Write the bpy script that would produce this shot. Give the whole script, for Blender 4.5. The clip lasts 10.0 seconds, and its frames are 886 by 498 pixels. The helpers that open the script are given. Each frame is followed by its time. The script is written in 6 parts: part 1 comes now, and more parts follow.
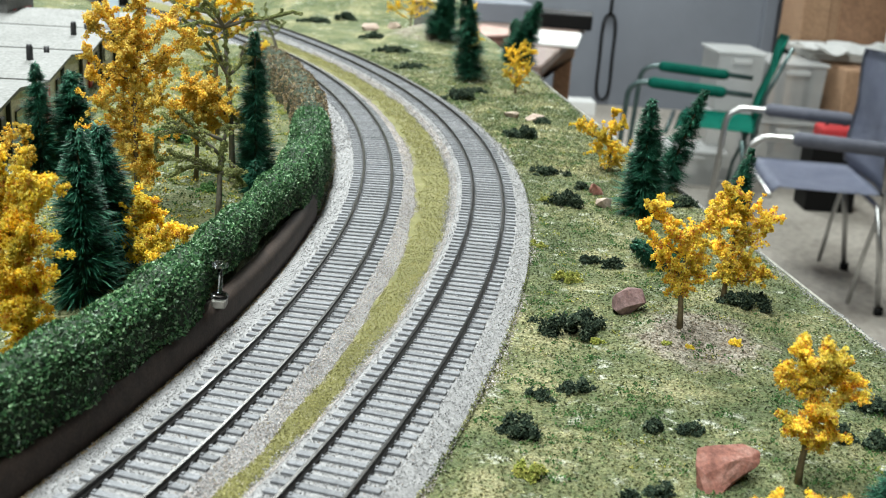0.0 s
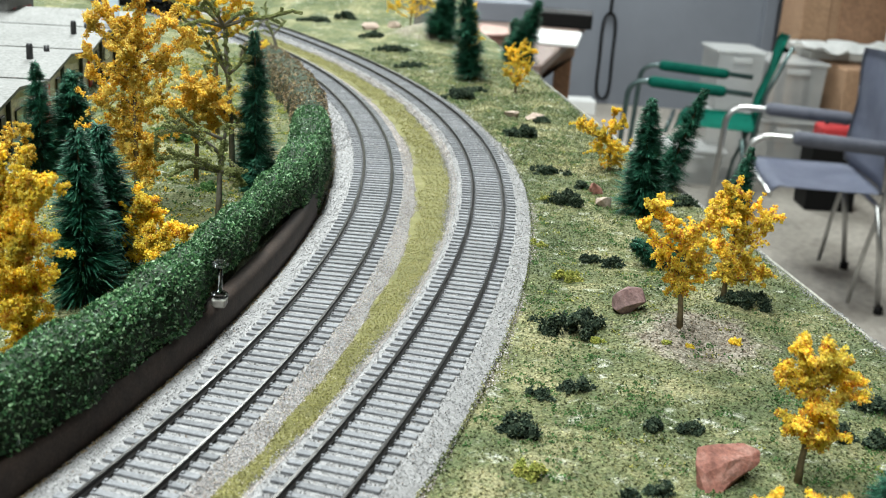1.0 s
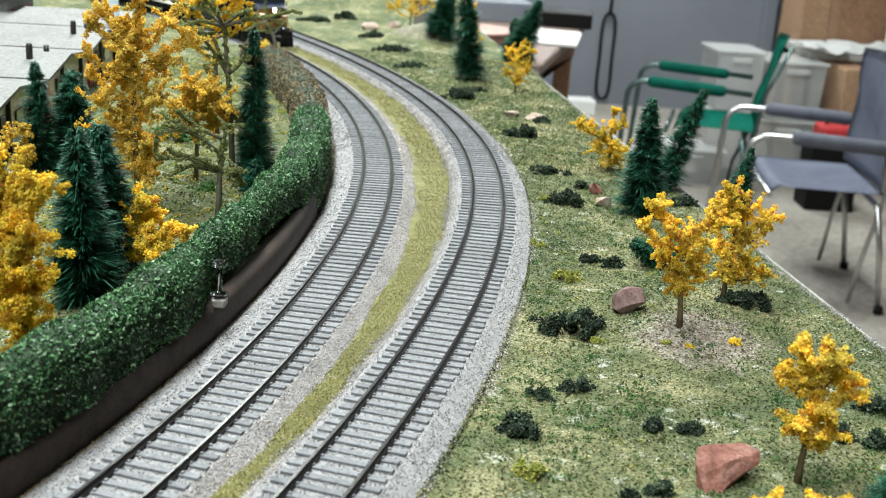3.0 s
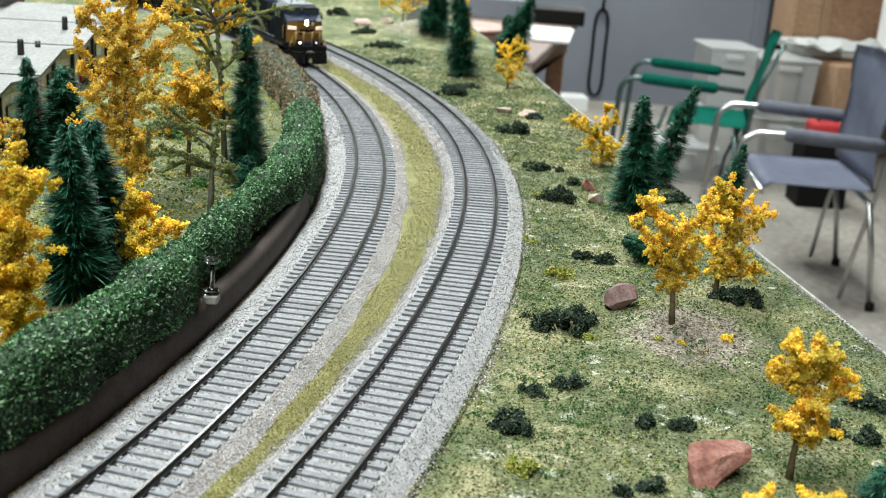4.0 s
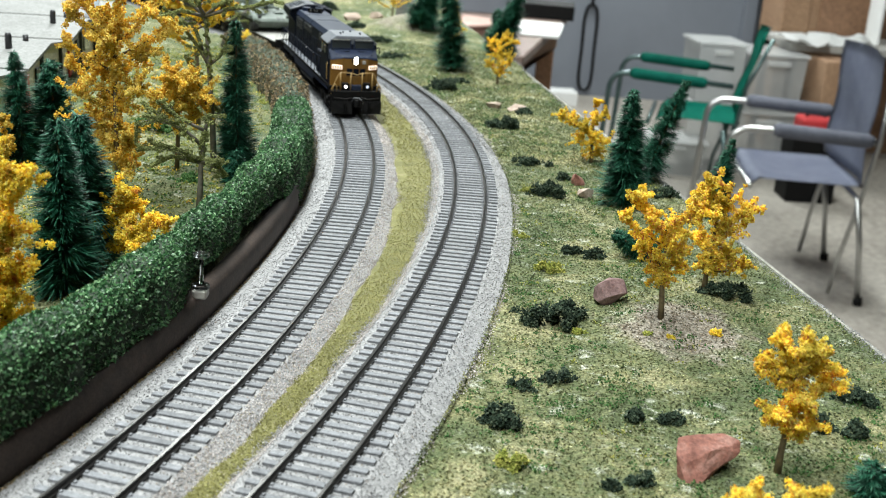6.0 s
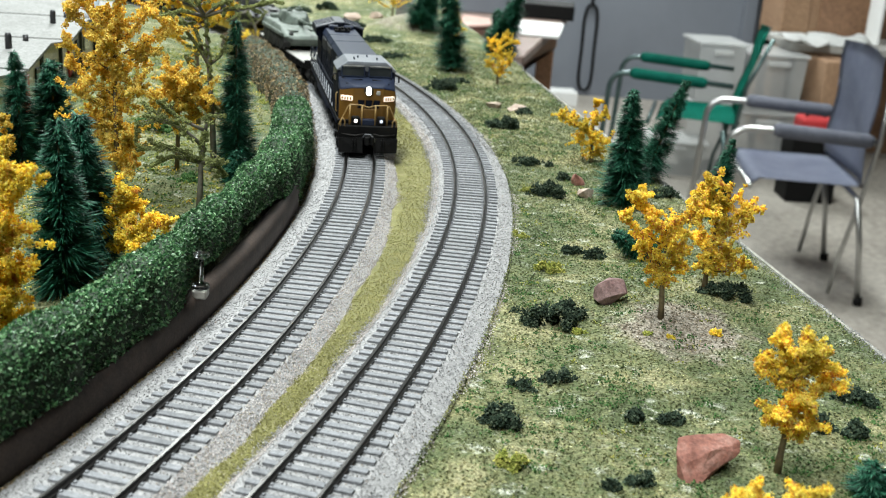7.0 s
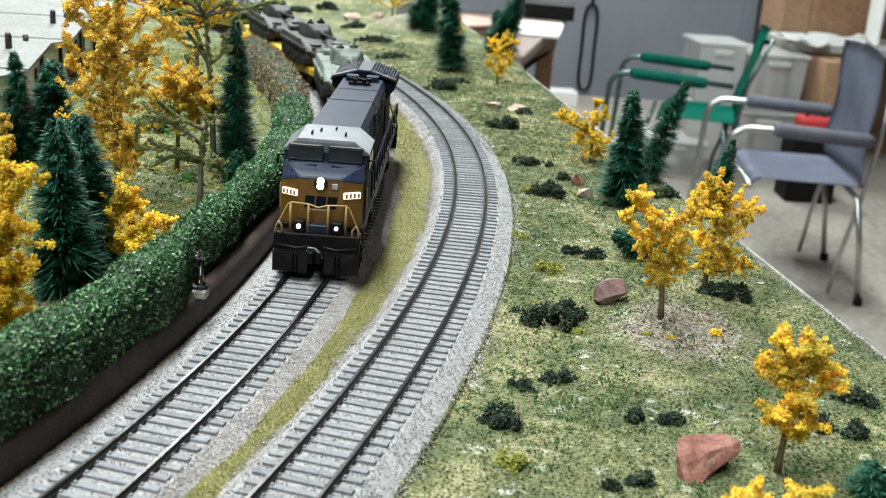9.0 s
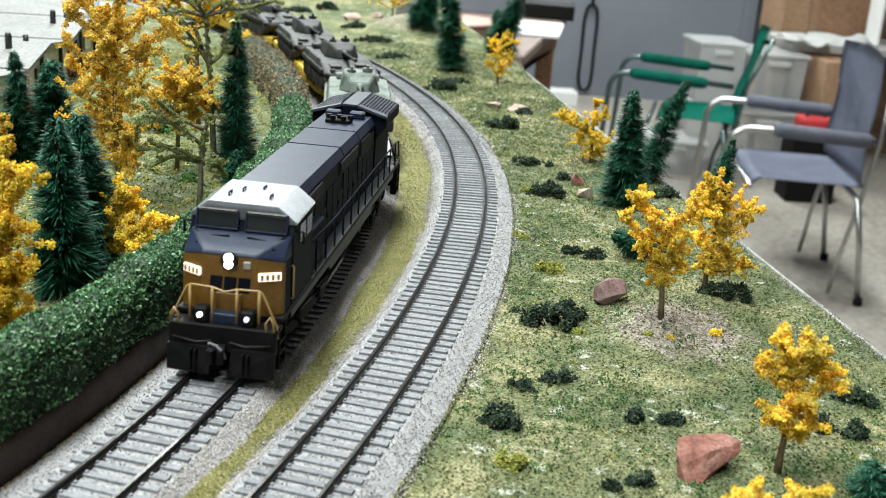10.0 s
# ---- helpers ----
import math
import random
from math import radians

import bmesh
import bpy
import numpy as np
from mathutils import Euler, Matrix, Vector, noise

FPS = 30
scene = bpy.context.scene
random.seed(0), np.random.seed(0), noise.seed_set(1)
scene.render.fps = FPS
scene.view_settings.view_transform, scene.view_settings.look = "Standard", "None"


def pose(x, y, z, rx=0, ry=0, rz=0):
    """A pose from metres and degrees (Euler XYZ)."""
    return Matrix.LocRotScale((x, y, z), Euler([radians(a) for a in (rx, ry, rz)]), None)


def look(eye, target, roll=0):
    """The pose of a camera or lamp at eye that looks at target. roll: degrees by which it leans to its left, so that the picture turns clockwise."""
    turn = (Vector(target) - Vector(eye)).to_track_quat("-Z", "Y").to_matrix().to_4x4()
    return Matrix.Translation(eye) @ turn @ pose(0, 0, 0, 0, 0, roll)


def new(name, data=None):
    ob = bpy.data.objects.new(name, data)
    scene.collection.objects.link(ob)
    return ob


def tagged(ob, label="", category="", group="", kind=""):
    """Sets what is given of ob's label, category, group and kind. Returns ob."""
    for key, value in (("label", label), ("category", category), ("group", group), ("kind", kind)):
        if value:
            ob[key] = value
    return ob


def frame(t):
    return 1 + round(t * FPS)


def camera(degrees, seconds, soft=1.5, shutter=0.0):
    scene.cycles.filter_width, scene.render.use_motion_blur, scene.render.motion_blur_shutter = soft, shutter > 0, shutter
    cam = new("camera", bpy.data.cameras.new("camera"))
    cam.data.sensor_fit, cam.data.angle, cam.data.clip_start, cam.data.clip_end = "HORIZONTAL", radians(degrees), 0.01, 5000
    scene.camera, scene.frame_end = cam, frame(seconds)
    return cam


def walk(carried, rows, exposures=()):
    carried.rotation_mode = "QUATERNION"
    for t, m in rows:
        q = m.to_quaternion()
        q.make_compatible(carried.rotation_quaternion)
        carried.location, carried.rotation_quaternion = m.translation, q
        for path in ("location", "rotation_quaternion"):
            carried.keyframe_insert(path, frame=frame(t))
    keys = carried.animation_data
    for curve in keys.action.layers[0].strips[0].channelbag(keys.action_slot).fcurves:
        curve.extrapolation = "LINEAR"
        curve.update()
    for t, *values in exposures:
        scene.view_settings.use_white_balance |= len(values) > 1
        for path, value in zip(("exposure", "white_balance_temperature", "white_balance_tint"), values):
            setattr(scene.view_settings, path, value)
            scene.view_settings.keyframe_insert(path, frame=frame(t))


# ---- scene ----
cam = camera(43.31, 10.0, 0.85, 0.35)
cam.data.dof.use_dof = True
cam.data.dof.focus_distance = 0.46
cam.data.dof.aperture_fstop = 25.0
EYE = (0.0, 0.0, 0.152)


def aim(yaw, pitch, roll):
    """Pose of the hand-held phone: degrees to its right, downwards, and of lean."""
    a, p = radians(yaw), radians(pitch)
    return look(EYE, (math.sin(a) * math.cos(p), math.cos(a) * math.cos(p), EYE[2] - math.sin(p)), roll)


PATH = [(0.0, aim(0, 17.272, 3.913)), (0.3, aim(0.003, 17.314, 3.92)), (2.7, aim(0.003, 17.316, 3.915)),
        (3.2, aim(0.04, 17.33, 3.93)), (3.8, aim(0.31, 17.43, 4.01)), (4.0, aim(0.423, 17.471, 4.053)),
        (4.5, aim(0.706, 17.591, 4.142)), (4.9, aim(0.95, 17.68, 4.2)), (5.1, aim(1.0, 17.70, 4.235)),
        (10.0, aim(1.0, 17.702, 4.245))]
walk(cam, PATH, [(0.0, 0.0), (7.6, 0.0), (8.6, 0.03), (9.4, 0.08), (10.0, 0.12)])

# ---- light: a hall lit by fluorescent ceiling fixtures ----
world = bpy.data.worlds.new("hall_air")
world.use_nodes = True
world.node_tree.nodes["Background"].inputs[0].default_value = (0.88, 0.97, 1.0, 1)
world.node_tree.nodes["Background"].inputs[1].default_value = 0.18
scene.world = world
FLOOR_Z, CEIL_Z = -1.2, 1.7
# The tube at y -0.9 is an added fill for faces turned south.
for lx, ly, sx, sy, watt in ((-0.38, 0.58, 0.25, 1.2, 53), (-0.4, -0.9, 0.25, 1.2, 34), (-0.45, 2.2, 0.25, 1.2, 52), (-0.8, 3.6, 0.25, 1.2, 54), (1.3, 4.3, 0.25, 1.2, 74), (1.0, 7.0, 0.25, 1.2, 74)):
    lamp = bpy.data.lights.new("ceiling_tube", "AREA")
    lamp.shape, lamp.size, lamp.size_y, lamp.energy, lamp.color = "RECTANGLE", sx, sy, watt * 1.06, (0.93, 1.0, 0.985)
    new("ceiling_tube", lamp).matrix_world = pose(lx, ly, CEIL_Z - 0.06)

# ---- materials ----


def ramp_node(nt, stops):
    r = nt.nodes.new("ShaderNodeValToRGB")
    e = r.color_ramp.elements
    while len(e) < len(stops):
        e.new(0.5)
    for el, (pos, col) in zip(e, stops):
        el.position, el.color = pos, (*col, 1)
    return r


def noise_node(nt, scale, detail=4, rough=0.6):
    n = nt.nodes.new("ShaderNodeTexNoise")
    n.inputs["Scale"].default_value, n.inputs["Detail"].default_value, n.inputs["Roughness"].default_value = scale, detail, rough
    tc = nt.nodes.new("ShaderNodeNewGeometry")
    nt.links.new(tc.outputs["Position"], n.inputs["Vector"])
    return n


def local_noise(nt, scale, detail=4, rough=0.6):
    n = nt.nodes.new("ShaderNodeTexNoise")
    n.inputs["Scale"].default_value, n.inputs["Detail"].default_value, n.inputs["Roughness"].default_value = scale, detail, rough
    tc = nt.nodes.new("ShaderNodeTexCoord")
    nt.links.new(tc.outputs["Object"], n.inputs["Vector"])
    return n


def mixed(nt, fac, a, b, mode="MIX"):
    m = nt.nodes.new("ShaderNodeMix")
    m.data_type, m.blend_type = "RGBA", mode
    for sock, v in ((m.inputs[0], fac), (m.inputs[6], a), (m.inputs[7], b)):
        if isinstance(v, (int, float)):
            sock.default_value = v
        elif isinstance(v, tuple):
            sock.default_value = (*v, 1)
        else:
            nt.links.new(v, sock)
    return m.outputs[2]


def surface(name, stops, scale, rough=0.7, metal=0.0, fine=None, bump=0.0, bump_scale=None, island=0.0, per_object=0.0, spec=0.5, local=False, coat=0.0):
    """Colour ramp over noise, finer grain on top, bump, and variation from piece to piece."""
    m = bpy.data.materials.new(name)
    m.use_nodes = True
    nt = m.node_tree
    b = nt.nodes["Principled BSDF"]
    maker = local_noise if local else noise_node
    n = maker(nt, scale)
    r = ramp_node(nt, stops)
    nt.links.new(n.outputs["Fac"], r.inputs[0])
    col = r.outputs[0]
    if fine:
        g = maker(nt, fine, 3)
        gr = ramp_node(nt, [(0.3, (0.55, 0.55, 0.55)), (0.7, (1.25, 1.25, 1.25))])
        nt.links.new(g.outputs["Fac"], gr.inputs[0])
        col = mixed(nt, 0.8, col, gr.outputs[0], "MULTIPLY")
    if island or per_object:
        src = nt.nodes.new("ShaderNodeNewGeometry").outputs["Random Per Island"] if island else nt.nodes.new("ShaderNodeObjectInfo").outputs["Random"]
        k = island or per_object
        ir = ramp_node(nt, [(0.0, (1 - k, 1 - k, 1 - k)), (1.0, (1 + k, 1 + k, 1 + k))])
        nt.links.new(src, ir.inputs[0])
        col = mixed(nt, 1.0, col, ir.outputs[0], "MULTIPLY")
    nt.links.new(col, b.inputs["Base Color"])
    b.inputs["Roughness"].default_value, b.inputs["Metallic"].default_value = rough, metal
    b.inputs["Specular IOR Level"].default_value = spec
    b.inputs["Coat Weight"].default_value = coat
    if bump:
        bn = maker(nt, bump_scale or scale * 6, 4)
        bp = nt.nodes.new("ShaderNodeBump")
        bp.inputs["Strength"].default_value, bp.inputs["Distance"].default_value = bump, 0.3 / (bump_scale or scale * 6)
        nt.links.new(bn.outputs["Fac"], bp.inputs["Height"])
        nt.links.new(bp.outputs[0], b.inputs["Normal"])
    return m


def by_island(name, stops, rough=0.8, spec=0.3, trans=0.0, drift=()):
    """Pieces of foam or leaf whose colour is drawn piece by piece."""
    m = bpy.data.materials.new(name)
    m.use_nodes = True
    nt = m.node_tree
    b = nt.nodes["Principled BSDF"]
    r = ramp_node(nt, stops)
    nt.links.new(nt.nodes.new("ShaderNodeNewGeometry").outputs["Random Per Island"], r.inputs[0])
    n = noise_node(nt, 90, 2)
    nr = ramp_node(nt, [(0.35, (0.82, 0.82, 0.82)), (0.65, (1.2, 1.2, 1.2))])
    nt.links.new(n.outputs["Fac"], nr.inputs[0])
    nt.links.new(mixed(nt, 1.0, r.outputs[0], nr.outputs[0], "MULTIPLY"), b.inputs["Base Color"])
    b.inputs["Roughness"].default_value, b.inputs["Specular IOR Level"].default_value = rough, spec
    col = b.inputs["Base Color"].links[0].from_socket
    if drift:
        for (lo, hi, tone), sc in zip(drift, (150, 210)):
            dn = noise_node(nt, sc, 3)
            dr = ramp_node(nt, [(lo, (0, 0, 0)), (hi, (0.85, 0.85, 0.85))])
            nt.links.new(dn.outputs["Fac"], dr.inputs[0])
            col = mixed(nt, dr.outputs[0], col, tone)
        nt.links.new(col, b.inputs["Base Color"])
    if trans:
        tl = nt.nodes.new("ShaderNodeBsdfTranslucent")
        nt.links.new(col, tl.inputs["Color"])
        mx = nt.nodes.new("ShaderNodeMixShader")
        mx.inputs[0].default_value = trans
        nt.links.new(b.outputs[0], mx.inputs[1])
        nt.links.new(tl.outputs[0], mx.inputs[2])
        nt.links.new(mx.outputs[0], nt.nodes["Material Output"].inputs["Surface"])
    return m


def glow(name, col, strength):
    m = bpy.data.materials.new(name)
    m.use_nodes = True
    b = m.node_tree.nodes["Principled BSDF"]
    b.inputs["Base Color"].default_value = (*col, 1)
    b.inputs["Emission Color"].default_value = (*col, 1)
    b.inputs["Emission Strength"].default_value = strength
    return m


def clear(name, col, rough=0.05, ior=1.45):
    m = bpy.data.materials.new(name)
    m.use_nodes = True
    b = m.node_tree.nodes["Principled BSDF"]
    b.inputs["Base Color"].default_value = (*col, 1)
    b.inputs["Roughness"].default_value, b.inputs["Transmission Weight"].default_value, b.inputs["IOR"].default_value = rough, 1.0, ior
    return m


def turf_material(name="turf", loose=False):
    """Ground foam and static grass: greens, straw and pale patches, and bare earth round one mound."""
    m = bpy.data.materials.new(name)
    m.use_nodes = True
    nt = m.node_tree
    b = nt.nodes["Principled BSDF"]
    big = noise_node(nt, 28, 5, 0.65)
    r = ramp_node(nt, [(0.25, (0.062, 0.080, 0.038)), (0.42, (0.108, 0.126, 0.060)), (0.54, (0.178, 0.183, 0.090)), (0.63, (0.30, 0.28, 0.155)), (0.75, (0.205, 0.20, 0.105))])
    nt.links.new(big.outputs["Fac"], r.inputs[0])
    pale = noise_node(nt, 120, 6, 0.8)
    pr = ramp_node(nt, [(0.55, (0, 0, 0)), (0.65, (1, 1, 1))])
    nt.links.new(pale.outputs["Fac"], pr.inputs[0])
    # crumbs of darker green foam between the grass
    crumb = noise_node(nt, 330, 4, 0.7)
    cr = ramp_node(nt, [(0.50, (0, 0, 0)), (0.62, (0.6, 0.6, 0.6))])
    nt.links.new(crumb.outputs["Fac"], cr.inputs[0])
    base = mixed(nt, cr.outputs[0], r.outputs[0], (0.075, 0.112, 0.044))
    # pale powder gathers in drifts
    drift = noise_node(nt, 38, 3, 0.6)
    dr = ramp_node(nt, [(0.43, (0.2, 0.2, 0.2)), (0.58, (1, 1, 1))])
    nt.links.new(drift.outputs["Fac"], dr.inputs[0])
    powder = mixed(nt, 1.0, pr.outputs[0], dr.outputs[0], "MULTIPLY")
    col = mixed(nt, powder, base, (0.50, 0.51, 0.43))
    en = noise_node(nt, 260, 5, 0.75)
    er2 = ramp_node(nt, [(0.35, (0.13, 0.10, 0.075)), (0.5, (0.27, 0.235, 0.19)), (0.68, (0.42, 0.385, 0.33))])
    nt.links.new(en.outputs["Fac"], er2.inputs[0])
    # bare earth with a ragged rim round the mound
    geo = nt.nodes.new("ShaderNodeNewGeometry")
    dist = nt.nodes.new("ShaderNodeVectorMath")
    dist.operation = "DISTANCE"
    dist.inputs[1].default_value = (0.103, 0.41, -0.004)
    nt.links.new(geo.outputs["Position"], dist.inputs[0])
    rag = noise_node(nt, 120, 4)
    add = nt.nodes.new("ShaderNodeMath")
    add.operation = "MULTIPLY_ADD"
    nt.links.new(rag.outputs["Fac"], add.inputs[0])
    add.inputs[1].default_value = 0.05
    nt.links.new(dist.outputs["Value"], add.inputs[2])
    er = ramp_node(nt, [(0.043, (1, 1, 1)), (0.055, (0, 0, 0))])
    nt.links.new(add.outputs[0], er.inputs[0])
    col = mixed(nt, er.outputs[0], col, er2.outputs[0])
    # the sandy bank at the far bend
    dist2 = nt.nodes.new("ShaderNodeVectorMath")
    dist2.operation = "DISTANCE"
    dist2.inputs[1].default_value = (-0.035, 1.32, 0.008)
    nt.links.new(geo.outputs["Position"], dist2.inputs[0])
    add2 = nt.nodes.new("ShaderNodeMath")
    add2.operation = "MULTIPLY_ADD"
    nt.links.new(noise_node(nt, 60, 4).outputs["Fac"], add2.inputs[0])
    add2.inputs[1].default_value = 0.09
    nt.links.new(dist2.outputs["Value"], add2.inputs[2])
    er3 = ramp_node(nt, [(0.070, (0.85, 0.85, 0.85)), (0.095, (0, 0, 0))])
    nt.links.new(add2.outputs[0], er3.inputs[0])
    col = mixed(nt, er3.outputs[0], col, er2.outputs[0])
    g = noise_node(nt, 900, 3)
    gr = ramp_node(nt, [(0.32, (0.35, 0.36, 0.33)), (0.68, (1.5, 1.5, 1.5))])
    nt.links.new(g.outputs["Fac"], gr.inputs[0])
    col = mixed(nt, 0.9, col, gr.outputs[0], "MULTIPLY")
    if loose:
        ir = ramp_node(nt, [(0.0, (0.6, 0.63, 0.6)), (0.4, (1.0, 1.0, 0.95)), (0.75, (1.5, 1.45, 1.35)), (0.9, (1.8, 1.75, 1.7)), (1.0, (2.5, 2.5, 2.5))])
        nt.links.new(geo.outputs["Random Per Island"], ir.inputs[0])
        col = mixed(nt, 1.0, col, ir.outputs[0], "MULTIPLY")
    nt.links.new(col, b.inputs["Base Color"])
    b.inputs["Roughness"].default_value, b.inputs["Specular IOR Level"].default_value = 0.9, 0.2
    bp = nt.nodes.new("ShaderNodeBump")
    bp.inputs["Strength"].default_value, bp.inputs["Distance"].default_value = 1.0, 0.0016
    nt.links.new(noise_node(nt, 700, 4).outputs["Fac"], bp.inputs["Height"])
    nt.links.new(bp.outputs[0], b.inputs["Normal"])
    return m


def cloudy():
    """Cloudy see-through plastic."""
    m = surface("cloudy_plastic", [(0.3, (0.62, 0.62, 0.61)), (0.7, (0.76, 0.76, 0.75))], 6, 0.3)
    nt = m.node_tree
    out = nt.nodes["Material Output"]
    mix = nt.nodes.new("ShaderNodeMixShader")
    clear = nt.nodes.new("ShaderNodeBsdfTransparent")
    clear.inputs["Color"].default_value = (0.93, 0.94, 0.94, 1)
    mix.inputs["Fac"].default_value = 0.55
    nt.links.new(nt.nodes["Principled BSDF"].outputs["BSDF"], mix.inputs[1])
    nt.links.new(clear.outputs["BSDF"], mix.inputs[2])
    nt.links.new(mix.outputs["Shader"], out.inputs["Surface"])
    return m


